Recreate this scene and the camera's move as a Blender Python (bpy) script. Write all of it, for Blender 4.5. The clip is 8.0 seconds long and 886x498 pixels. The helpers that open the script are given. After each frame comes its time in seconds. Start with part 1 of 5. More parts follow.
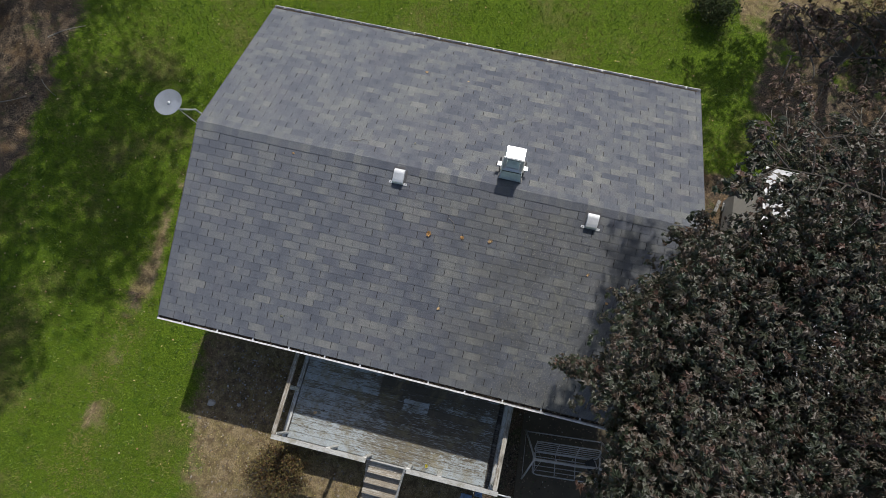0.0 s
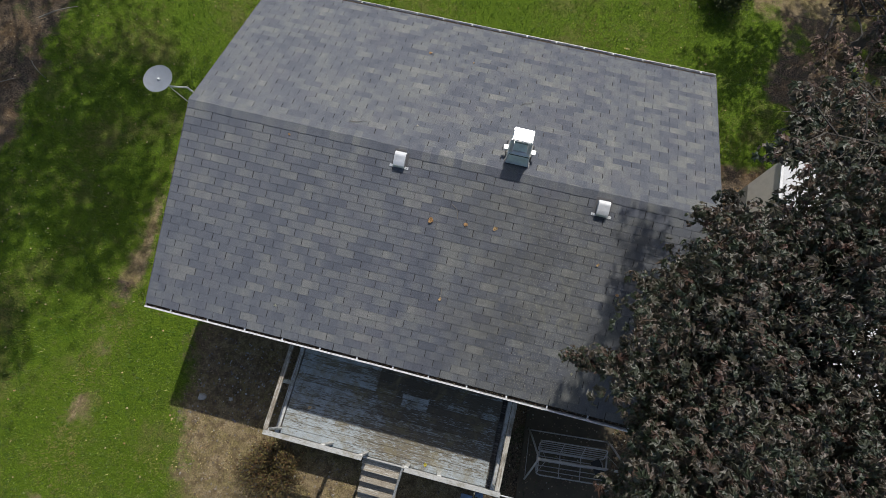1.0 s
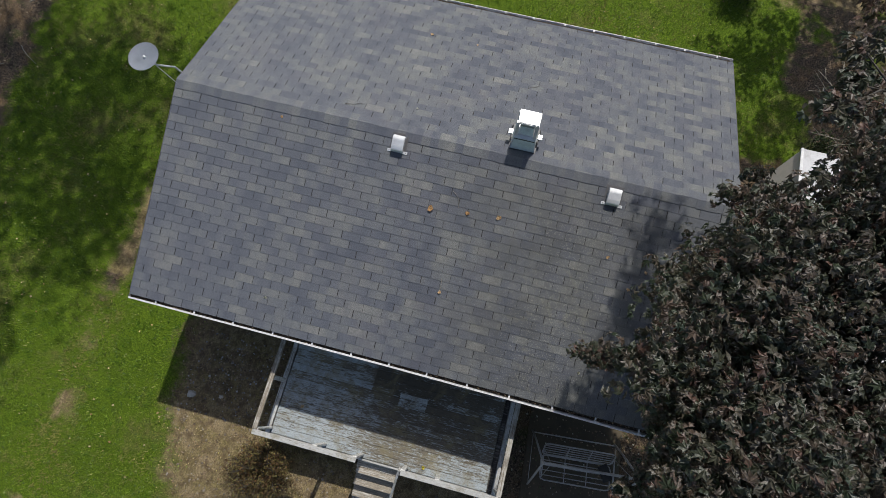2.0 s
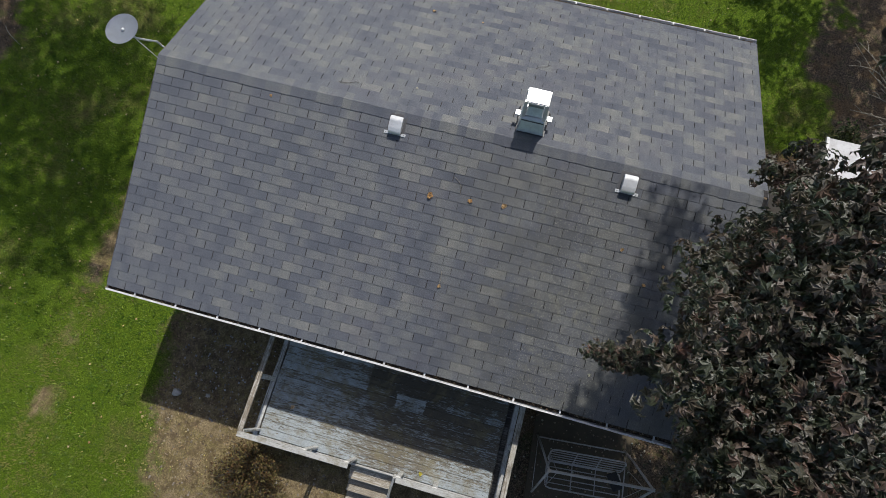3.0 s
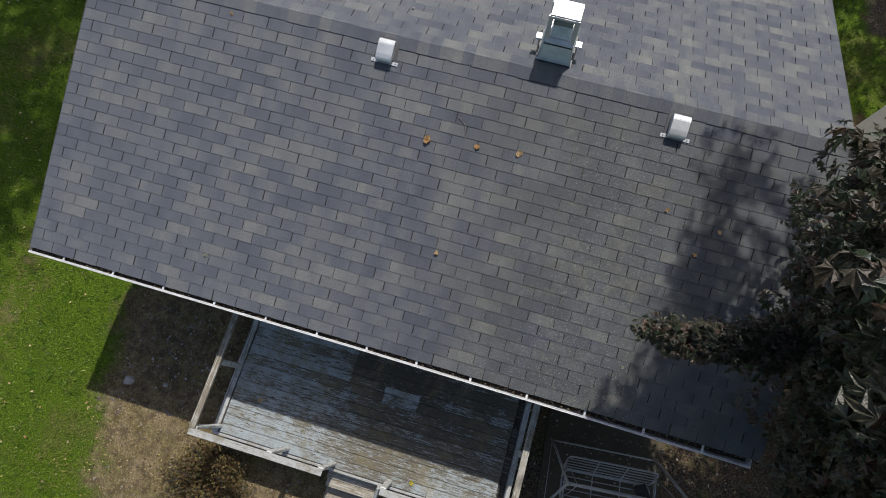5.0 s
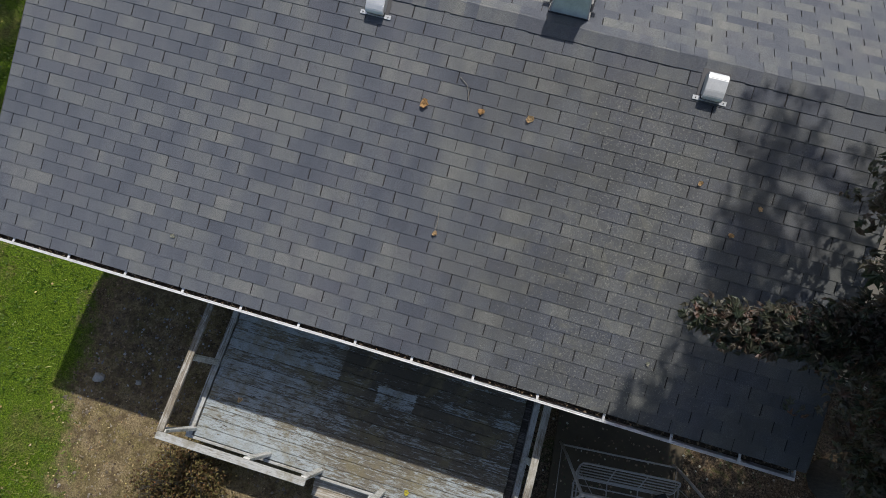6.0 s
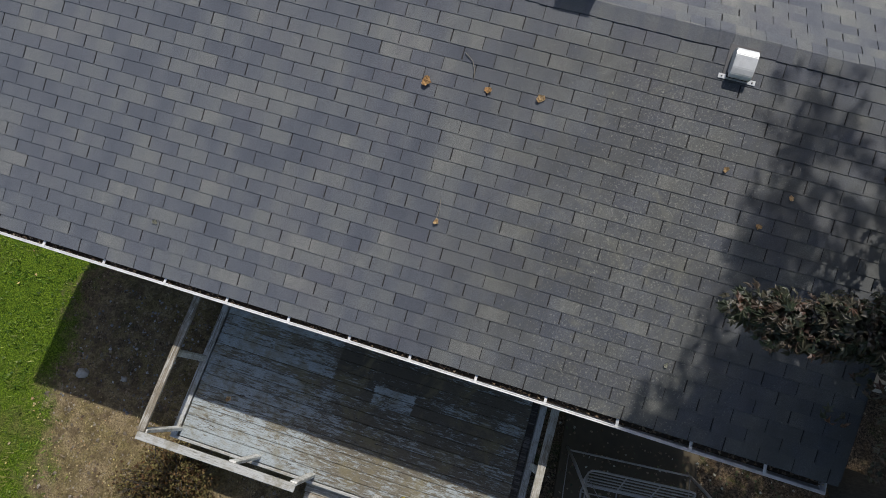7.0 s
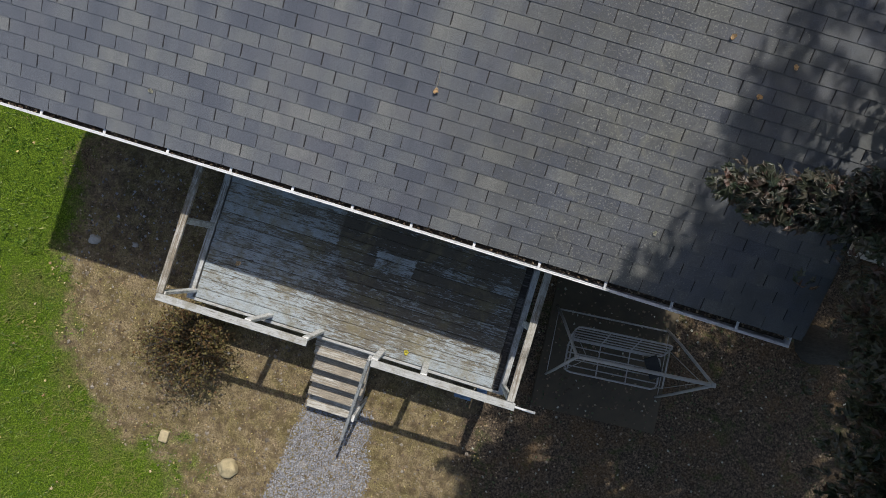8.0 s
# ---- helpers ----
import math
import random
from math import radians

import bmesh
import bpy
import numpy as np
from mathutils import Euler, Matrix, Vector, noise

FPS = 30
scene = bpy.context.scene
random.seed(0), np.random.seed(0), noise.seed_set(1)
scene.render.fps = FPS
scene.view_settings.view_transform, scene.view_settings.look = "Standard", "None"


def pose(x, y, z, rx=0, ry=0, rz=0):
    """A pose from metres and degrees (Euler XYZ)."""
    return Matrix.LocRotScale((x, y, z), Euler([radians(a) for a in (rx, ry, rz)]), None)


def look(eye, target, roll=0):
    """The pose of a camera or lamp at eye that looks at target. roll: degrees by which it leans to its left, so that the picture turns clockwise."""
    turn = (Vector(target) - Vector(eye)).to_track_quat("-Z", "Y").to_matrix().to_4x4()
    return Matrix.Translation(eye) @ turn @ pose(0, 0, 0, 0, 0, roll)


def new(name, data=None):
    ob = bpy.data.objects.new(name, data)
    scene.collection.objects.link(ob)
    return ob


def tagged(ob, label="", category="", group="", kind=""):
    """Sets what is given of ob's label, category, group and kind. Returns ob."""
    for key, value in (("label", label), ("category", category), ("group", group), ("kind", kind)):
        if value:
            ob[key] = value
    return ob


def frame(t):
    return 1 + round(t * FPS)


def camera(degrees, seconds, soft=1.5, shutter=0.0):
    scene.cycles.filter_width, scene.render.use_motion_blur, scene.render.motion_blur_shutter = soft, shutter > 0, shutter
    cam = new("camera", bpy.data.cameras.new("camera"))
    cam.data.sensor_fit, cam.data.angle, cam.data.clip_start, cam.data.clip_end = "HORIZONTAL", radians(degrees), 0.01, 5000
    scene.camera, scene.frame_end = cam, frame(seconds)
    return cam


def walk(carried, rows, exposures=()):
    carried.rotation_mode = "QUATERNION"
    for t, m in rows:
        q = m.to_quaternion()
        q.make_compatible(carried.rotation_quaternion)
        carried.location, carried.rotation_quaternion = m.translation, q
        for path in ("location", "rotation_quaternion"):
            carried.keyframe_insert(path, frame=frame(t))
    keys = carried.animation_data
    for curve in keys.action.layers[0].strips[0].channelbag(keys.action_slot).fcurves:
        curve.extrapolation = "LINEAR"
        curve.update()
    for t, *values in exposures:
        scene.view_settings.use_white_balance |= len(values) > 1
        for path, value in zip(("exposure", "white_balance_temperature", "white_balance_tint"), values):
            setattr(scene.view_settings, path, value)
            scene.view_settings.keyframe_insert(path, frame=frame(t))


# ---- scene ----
# camera and its flight: down over the roof, then a tilt towards the deck
cam = camera(75.0, 8.0, soft=0.4)
PATH = [
    (0, (5.868, -4.152, 13.978), (5.718, -3.61, 12.059), -2.1),
    (0.5, (5.85, -4.21, 13.657), (5.699, -3.664, 11.739), -1.7),
    (1, (5.837, -4.219, 13.413), (5.687, -3.678, 11.494), -1.5),
    (1.5, (5.882, -4.245, 13.132), (5.724, -3.7, 11.214), -1.9),
    (3, (5.918, -4.137, 12.089), (5.743, -3.601, 10.17), -3.0),
    (3.5, (5.941, -4.107, 11.716), (5.761, -3.578, 9.796), -3.4),
    (4, (5.96, -4.131, 11.261), (5.775, -3.596, 9.343), -3.5),
    (4.5, (5.953, -4.113, 10.772), (5.769, -3.586, 8.852), -3.3),
    (6, (5.925, -4.023, 9.387), (5.742, -3.513, 7.462), -3.5),
    (6.5, (5.933, -4.018, 9.04), (5.74, -3.506, 7.116), -4.0),
    (7, (5.924, -3.999, 8.912), (5.73, -3.491, 6.987), -4.0),
    (7.5, (5.893, -3.988, 8.986), (5.726, -3.544, 7.043), -3.5),
    (7.6, (5.871, -3.991, 9.017), (5.732, -3.613, 7.058), -3.1),
    (7.7, (5.889, -4.008, 9.036), (5.766, -3.694, 7.065), -4.1),
    (7.8, (5.889, -4.017, 9.048), (5.79, -3.775, 7.065), -5.2),
    (7.9, (5.88, -3.992, 9.067), (5.807, -3.836, 7.074), -7.9),
    (8, (5.888, -3.984, 9.08), (5.838, -3.912, 7.082), -17.8),
]
walk(cam, [(t, look(eye, target, roll)) for t, eye, target, roll in PATH], [(0.0, 0.28), (7.4, 0.28), (8.0, 0.43)])

# daylight: sun high behind the house, blue sky
SUN_TO = Vector((0.135, 1.0, 1.63)).normalized()
world = bpy.data.worlds.new("sky")
scene.world = world
world.use_nodes = True
wn = world.node_tree.nodes
sky = wn.new("ShaderNodeTexSky")
sky.sky_type = "NISHITA"
sky.sun_disc = False
sky.ozone_density = 0.6
sky.dust_density = 2.0
sky.sun_elevation = math.asin(SUN_TO.z)
sky.sun_rotation = math.atan2(SUN_TO.x, SUN_TO.y)
world.node_tree.links.new(sky.outputs[0], wn["Background"].inputs[0])
wn["Background"].inputs[1].default_value = 0.1
sun_data = bpy.data.lights.new("sun", "SUN")
sun_data.energy = 3.2
sun_data.angle = radians(0.55)
sun_data.color = (1.0, 0.965, 0.9)
sun = new("sun", sun_data)
sun.matrix_world = look(SUN_TO * 40, (0, 0, 0))


# ---------------------------------------------------------------- materials
class Mat:
    """A small wrapper to wire node materials."""

    def __init__(self, name, rough=0.8, metal=0.0):
        self.m = bpy.data.materials.new(name)
        self.m.use_nodes = True
        self.t = self.m.node_tree
        self.bsdf = self.t.nodes["Principled BSDF"]
        self.bsdf.inputs["Roughness"].default_value = rough
        self.bsdf.inputs["Metallic"].default_value = metal
        self.co = None

    def node(self, kind, **props):
        n = self.t.nodes.new(kind)
        for k, v in props.items():
            if k == "operation":
                n.operation = v
            elif k == "blend_type":
                n.blend_type = v
            elif k == "data_type":
                n.data_type = v
            elif k == "attribute_name":
                n.attribute_name = v
            elif k == "feature":
                n.feature = v
        return n

    def link(self, a, b):
        self.t.links.new(a, b)

    def coords(self, world_space=False, scale=(1, 1, 1)):
        if world_space:
            src = self.node("ShaderNodeNewGeometry").outputs["Position"]
        else:
            src = self.node("ShaderNodeTexCoord").outputs["Object"]
        mp = self.node("ShaderNodeMapping")
        mp.inputs["Scale"].default_value = scale
        self.link(src, mp.inputs[0])
        return mp.outputs[0]

    def noise(self, co, scale, detail=4.0, rough=0.6, dist=0.0):
        n = self.node("ShaderNodeTexNoise")
        n.inputs["Scale"].default_value = scale
        n.inputs["Detail"].default_value = detail
        n.inputs["Roughness"].default_value = rough
        n.inputs["Distortion"].default_value = dist
        self.link(co, n.inputs["Vector"])
        return n.outputs["Fac"]

    def ramp(self, fac, stops):
        r = self.node("ShaderNodeValToRGB")
        els = r.color_ramp.elements
        while len(els) < len(stops):
            els.new(0.5)
        for e, (p, c) in zip(els, stops):
            e.position = p
            e.color = (*c, 1) if len(c) == 3 else c
        self.link(fac, r.inputs[0])
        return r.outputs[0]

    def level(self, fac, lo, hi):
        n = self.node("ShaderNodeMapRange")
        n.inputs[1].default_value, n.inputs[2].default_value = lo, hi
        self.link(fac, n.inputs[0])
        return n.outputs[0]

    def mix(self, fac, a, b, mode="MIX"):
        n = self.node("ShaderNodeMix", data_type="RGBA")
        n.blend_type = mode
        for sock, v in ((n.inputs[0], fac), (n.inputs[6], a), (n.inputs[7], b)):
            if isinstance(v, (int, float)):
                sock.default_value = v
            elif isinstance(v, tuple):
                sock.default_value = (*v, 1)
            else:
                self.link(v, sock)
        return n.outputs[2]

    def math(self, op, a, b=0.0):
        n = self.node("ShaderNodeMath", operation=op)
        for sock, v in zip(n.inputs, (a, b)):
            if isinstance(v, (int, float)):
                sock.default_value = v
            else:
                self.link(v, sock)
        return n.outputs[0]

    def random(self):
        """One random number for each piece, whether it is an object or an island of a joined mesh."""
        a = self.node("ShaderNodeObjectInfo").outputs["Random"]
        b = self.node("ShaderNodeNewGeometry").outputs["Random Per Island"]
        return self.math("FRACT", self.math("ADD", a, b))

    def color(self, v):
        if isinstance(v, tuple):
            self.bsdf.inputs["Base Color"].default_value = (*v, 1)
        else:
            self.link(v, self.bsdf.inputs["Base Color"])
        return self

    def rough(self, v):
        self.link(v, self.bsdf.inputs["Roughness"])
        return self

    def bump(self, h, strength=0.4, dist=0.01):
        b = self.node("ShaderNodeBump")
        b.inputs["Strength"].default_value = strength
        b.inputs["Distance"].default_value = dist
        self.link(h, b.inputs["Height"])
        self.link(b.outputs[0], self.bsdf.inputs["Normal"])
        return self


def shingle_material():
    """Weathered three-tab shingles: granule colours blended in drops along each course, over tabs that differ a little."""
    m = Mat("asphalt_shingle", 0.8)
    w = m.coords(True)
    r = m.random()
    sep = m.node("ShaderNodeSeparateXYZ")
    m.link(m.node("ShaderNodeNewGeometry").outputs["Position"], sep.inputs[0])
    x, y = sep.outputs[0], sep.outputs[1]
    down = m.math("MULTIPLY", m.math("ABSOLUTE", y), 1.0521)
    course = m.math("FLOOR", m.math("DIVIDE", m.math("SUBTRACT", 3.785, down), 0.1395))
    drop = m.node("ShaderNodeCombineXYZ")
    m.link(m.math("MULTIPLY", x, 2.6), drop.inputs[0])
    m.link(m.math("MULTIPLY", course, 7.31), drop.inputs[1])
    m.link(m.math("SIGN", y), drop.inputs[2])
    blend = m.noise(drop.outputs[0], 1.0, 2.0, 0.5)
    key = m.math("ADD", m.math("MULTIPLY", m.math("SUBTRACT", r, 0.5), 0.47), m.math("MULTIPLY", m.math("SUBTRACT", blend, 0.5), 1.75))
    key = m.math("ADD", m.math("ADD", key, 0.46), m.math("MULTIPLY", m.math("SUBTRACT", m.noise(w, 0.9, 3.0, 0.6), 0.5), 0.9))
    tone = m.ramp(key, [(0.08, (0.056, 0.063, 0.083)), (0.38, (0.079, 0.086, 0.104)), (0.6, (0.1, 0.106, 0.115)), (0.85, (0.128, 0.131, 0.129)), (1.0, (0.15, 0.15, 0.145))])
    violet = m.level(m.noise(w, 1.7, 4.0, 0.6, 0.6), 0.5, 0.68)
    tone = m.mix(m.math("MULTIPLY", violet, 0.35), tone, (0.078, 0.076, 0.096))
    grain = m.noise(w, 120.0, 4.0, 0.85)
    tone = m.mix(0.9, tone, m.ramp(grain, [(0.36, (0.2, 0.2, 0.2)), (0.5, (0.5, 0.5, 0.5)), (0.64, (0.86, 0.86, 0.84))]), "OVERLAY")
    # granules lost and lichen on the stretch beside the tree
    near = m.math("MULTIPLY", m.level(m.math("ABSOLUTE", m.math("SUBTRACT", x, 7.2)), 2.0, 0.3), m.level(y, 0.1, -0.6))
    # the tone pales gradually from x 5.5 down to 1.5
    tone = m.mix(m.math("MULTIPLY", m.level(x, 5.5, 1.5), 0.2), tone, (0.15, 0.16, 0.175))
    # front slope: darker mottling that sets in between x 4.6 and 6.4
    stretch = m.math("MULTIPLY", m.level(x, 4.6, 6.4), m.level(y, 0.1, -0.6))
    dark_mottle = m.math("MULTIPLY", stretch, m.level(m.noise(w, 1.6, 5.0, 0.7), 0.32, 0.56))
    tone = m.mix(m.math("MULTIPLY", dark_mottle, 0.6), tone, (0.062, 0.062, 0.056))
    pale = m.math("MULTIPLY", near, m.level(m.noise(w, 2.4, 5.0, 0.75, 0.5), 0.55, 0.68))
    tone = m.mix(m.math("MULTIPLY", pale, 0.5), tone, (0.155, 0.152, 0.122))
    specks = m.level(m.math("ADD", m.noise(w, 50.0, 4.0, 0.75), m.math("MULTIPLY", near, 0.1)), 0.66, 0.72)
    tone = m.mix(m.math("MULTIPLY", specks, 0.42), tone, (0.33, 0.325, 0.28))
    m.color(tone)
    m.bump(grain, 0.55, 0.005)
    return m.m


def paint_material(name, colour, rough=0.5, dirt=0.25, scale=8.0, dirt_colour=(0.12, 0.1, 0.08), metal=0.0):
    m = Mat(name, rough, metal)
    co = m.coords(True)
    n = m.noise(co, scale, 5.0, 0.65)
    f = m.noise(co, scale * 9, 3.0, 0.6)
    c = m.mix(m.math("MULTIPLY", m.level(n, 0.42, 0.75), dirt), colour, dirt_colour)
    c = m.mix(m.math("MULTIPLY", m.level(f, 0.5, 0.8), dirt * 0.7), c, dirt_colour)
    m.color(c)
    m.bump(f, 0.15, 0.002)
    return m.m


def weathered_wood(name, paint, bare, coat=0.5, along=0, deck=False):
    """Old painted wood: paint peeled off along the grain, grey bare wood under it. deck: worn and mildewed towards the door."""
    m = Mat(name, 0.75)
    stretch = [26.0, 26.0, 26.0]
    stretch[along] = 1.5 if not deck else 4.0
    w = m.coords(True, tuple(stretch))
    p = m.coords(True)
    r = m.random()
    grain = m.noise(w, 1.6, 6.0, 0.75, 0.6)
    fine = m.noise(w, 5.0, 6.0, 0.8)
    patch = m.noise(p, 2.6, 5.0, 0.7)
    k = m.math("ADD", m.math("ADD", m.math("MULTIPLY", grain, 1.0 if not deck else 1.15), m.math("MULTIPLY", patch, 0.55 if not deck else 0.4)), m.math("MULTIPLY", m.math("SUBTRACT", r, 0.5), 0.16))
    mildew = None
    if deck:
        sep = m.node("ShaderNodeSeparateXYZ")
        m.link(m.node("ShaderNodeNewGeometry").outputs["Position"], sep.inputs[0])
        x, y = sep.outputs[0], sep.outputs[1]
        door = m.math("MULTIPLY", m.level(m.math("ABSOLUTE", m.math("SUBTRACT", x, 5.7)), 2.0, 0.8), m.level(y, -5.0, -4.5))
        mat = m.math("MULTIPLY", m.math("MULTIPLY", m.level(x, 4.25, 4.29), m.level(x, 6.1, 5.6)), m.level(y, -4.12, -4.08))
        door = m.math("MAXIMUM", m.math("MULTIPLY", door, 0.75), mat)
        step = m.math("MULTIPLY", m.level(m.math("ABSOLUTE", m.math("SUBTRACT", x, 4.95)), 0.9, 0.3), m.level(y, -4.6, -5.1))
        k = m.math("SUBTRACT", k, m.math("ADD", m.math("MULTIPLY", door, 0.17), m.math("MULTIPLY", step, 0.12)))
        k = m.math("ADD", k, m.math("MULTIPLY", m.level(m.math("SUBTRACT", y, -4.75), 0.0, -0.4), 0.1))
        k = m.math("ADD", k, m.math("MULTIPLY", m.level(x, 4.4, 3.0), 0.04))
        # a remnant of paint before the door
        bx = m.level(m.math("ABSOLUTE", m.math("SUBTRACT", x, 5.12)), 0.29, 0.26)
        by = m.level(m.math("ABSOLUTE", m.math("SUBTRACT", y, -4.1)), 0.13, 0.11)
        k = m.math("ADD", k, m.math("MULTIPLY", m.math("MULTIPLY", bx, by), 0.2))
        mildew = m.math("MULTIPLY", door, 0.82)
    painted = m.level(k, 0.86 - 0.3 * coat, 0.97 - 0.3 * coat)
    wood = m.mix(m.level(fine, 0.32, 0.66), tuple(v * 0.22 for v in bare), bare)
    if mildew is not None:
        wood = m.mix(mildew, wood, (0.046, 0.037, 0.026))
    film = m.mix(m.level(fine, 0.48, 0.68), paint, tuple(v * 0.42 for v in paint))
    film = m.mix(m.math("MULTIPLY", m.level(m.noise(p, 5.0, 5.0, 0.75), 0.48, 0.68), 0.75), film, (0.16, 0.14, 0.085))
    if deck:
        # green-brown blotches of algae and ground-in dirt, and short splits along the grain
        wood = m.mix(m.math("MULTIPLY", m.level(m.noise(p, 2.1, 6.0, 0.72, 0.5), 0.5, 0.63), 0.75), wood, (0.15, 0.125, 0.066))
        film = m.mix(m.math("MULTIPLY", m.level(m.noise(p, 2.1, 6.0, 0.72, 0.5), 0.53, 0.66), 0.7), film, (0.2, 0.17, 0.1))
        split = m.level(m.noise(m.coords(True, (2.2, 30.0, 30.0)), 1.5, 3.0, 0.6, 0.8), 0.655, 0.7)
        wood, film = m.mix(split, wood, (0.02, 0.017, 0.013)), m.mix(split, film, (0.05, 0.045, 0.04))
    m.color(m.mix(painted, wood, film))
    m.bump(m.math("ADD", grain, m.math("MULTIPLY", painted, 0.4)), 0.6, 0.004)
    return m.m


def ground_material():
    m = Mat("ground_soil_and_turf", 0.95)
    m.bsdf.inputs["Specular IOR Level"].default_value = 0.1
    w = m.coords(True)
    lawn = m.node("ShaderNodeAttribute", attribute_name="lawn").outputs["Fac"]
    litter = m.node("ShaderNodeAttribute", attribute_name="litter").outputs["Fac"]
    edge = m.noise(w, 3.5, 6.0, 0.7)
    lawn = m.level(m.math("ADD", lawn, m.math("MULTIPLY", m.math("SUBTRACT", edge, 0.5), 1.6)), 0.3, 0.7)
    fine = m.noise(w, 48.0, 6.0, 0.85)
    mid = m.noise(w, 6.0, 5.0, 0.7)
    big = m.noise(w, 0.55, 3.0)
    turf = m.ramp(fine, [(0.38, (0.012, 0.024, 0.002)), (0.5, (0.06, 0.104, 0.008)), (0.63, (0.18, 0.25, 0.022))])
    worn = m.level(m.math("ADD", m.math("MULTIPLY", big, 0.65), m.math("MULTIPLY", mid, 0.35)), 0.52, 0.66)
    turf = m.mix(m.math("MULTIPLY", worn, 0.75), turf, m.ramp(fine, [(0.4, (0.035, 0.03, 0.01)), (0.62, (0.24, 0.2, 0.085))]))
    soil = m.ramp(fine, [(0.36, (0.05, 0.037, 0.02)), (0.5, (0.205, 0.155, 0.088)), (0.64, (0.42, 0.335, 0.2))])
    olive = m.ramp(fine, [(0.38, (0.05, 0.045, 0.013)), (0.62, (0.24, 0.2, 0.07))])
    soil = m.mix(m.math("MULTIPLY", m.level(m.noise(w, 2.2, 5.0, 0.7), 0.44, 0.6), 0.55), soil, olive)
    soil = m.mix(m.math("MULTIPLY", m.level(mid, 0.46, 0.64), 0.72), soil, (0.06, 0.042, 0.024))
    soil = m.mix(m.math("MULTIPLY", m.level(m.noise(w, 14.0, 4.0, 0.75), 0.56, 0.68), 0.5), soil, (0.36, 0.28, 0.15))
    mulch = m.ramp(m.noise(w, 30.0, 6.0, 0.85), [(0.4, (0.02, 0.016, 0.012)), (0.5, (0.078, 0.06, 0.043)), (0.63, (0.24, 0.178, 0.12))])
    rust = m.level(m.noise(w, 1.3, 4.0, 0.7), 0.47, 0.64)
    mulch = m.mix(m.math("MULTIPLY", rust, 0.38), mulch, m.ramp(fine, [(0.4, (0.045, 0.024, 0.01)), (0.6, (0.27, 0.16, 0.065))]))
    moss = m.level(m.noise(m.coords(True, (1, 1, 1)), 2.1, 4.0, 0.7, 1.0), 0.54, 0.66)
    mulch = m.mix(m.math("MULTIPLY", moss, 0.5), mulch, m.ramp(fine, [(0.4, (0.015, 0.024, 0.006)), (0.62, (0.1, 0.14, 0.035))]))
    soil = m.mix(m.level(m.math("ADD", litter, m.math("MULTIPLY", m.math("SUBTRACT", mid, 0.5), 0.8)), 0.35, 0.65), soil, mulch)
    m.color(m.mix(lawn, soil, turf))
    m.bump(m.math("ADD", fine, m.math("MULTIPLY", mid, 1.5)), 0.8, 0.025)
    return m.m


def leaf_material(name, stops, rough=0.45, spec=0.5, thin=0.0):
    """thin: the share of light that passes through the blade."""
    m = Mat(name, rough)
    r = m.random()
    w = m.coords(True)
    c = m.ramp(r, stops)
    c = m.mix(m.level(m.noise(w, 30.0, 2.0), 0.3, 0.8), c, m.mix(0.5, c, (0.03, 0.025, 0.02)))
    vein = m.noise(w, 55.0, 3.0, 0.7)
    c = m.mix(m.level(vein, 0.55, 0.4), c, m.mix(0.55, c, (0.01, 0.01, 0.008)))
    m.color(c)
    m.bump(vein, 0.5, 0.012)
    m.bsdf.inputs["Specular IOR Level"].default_value = spec
    if thin:
        glow = m.node("ShaderNodeBsdfTranslucent")
        m.link(c, glow.inputs["Color"])
        mixed = m.node("ShaderNodeMixShader")
        mixed.inputs[0].default_value = thin
        m.link(m.bsdf.outputs[0], mixed.inputs[1])
        m.link(glow.outputs[0], mixed.inputs[2])
        m.link(mixed.outputs[0], m.t.nodes["Material Output"].inputs["Surface"])
    return m.m


def grass_material():
    m = Mat("grass_blades", 0.6)
    m.bsdf.inputs["Specular IOR Level"].default_value = 0.06
    w = m.coords(True)
    c = m.ramp(m.random(), [(0.0, (0.02, 0.048, 0.008)), (0.4, (0.082, 0.155, 0.02)), (0.75, (0.165, 0.255, 0.032)), (0.93, (0.29, 0.365, 0.075)), (1.0, (0.39, 0.39, 0.16))])
    big = m.noise(w, 0.5, 4.0, 0.65)
    mid = m.noise(w, 4.5, 4.0, 0.7)
    tuft = m.noise(w, 21.0, 4.0, 0.8)
    c = m.mix(m.math("MULTIPLY", m.level(tuft, 0.53, 0.43), 0.85), c, (0.022, 0.05, 0.006))
    c = m.mix(m.math("MULTIPLY", m.level(mid, 0.45, 0.62), 0.62), c, (0.04, 0.078, 0.006))
    lush = m.noise(w, 1.5, 4.0, 0.7, 0.5)
    sep = m.node("ShaderNodeSeparateXYZ")
    m.link(w, sep.inputs[0])
    rough_side = m.math("ADD", 0.4, m.math("MULTIPLY", m.level(sep.outputs[0], 0.5, -1.5), 0.5))
    c = m.mix(m.math("MULTIPLY", m.level(lush, 0.46, 0.6), rough_side), c, (0.036, 0.09, 0.007))
    c = m.mix(m.math("MULTIPLY", m.level(m.math("ADD", m.math("MULTIPLY", big, 0.7), m.math("MULTIPLY", mid, 0.3)), 0.46, 0.58), 0.72), c, (0.19, 0.165, 0.06))
    # a worn path of dry grass along the gable
    path = m.math("MULTIPLY", m.level(m.math("ABSOLUTE", m.math("ADD", sep.outputs[0], m.math("ADD", 1.95, m.math("MULTIPLY", lush, 0.6)))), 0.75, 0.15), m.level(sep.outputs[1], 1.5, 0.5))
    c = m.mix(m.math("MULTIPLY", path, m.math("MULTIPLY", m.level(mid, 0.36, 0.56), 0.75)), c, (0.2, 0.16, 0.065))
    m.color(c)
    return m.m


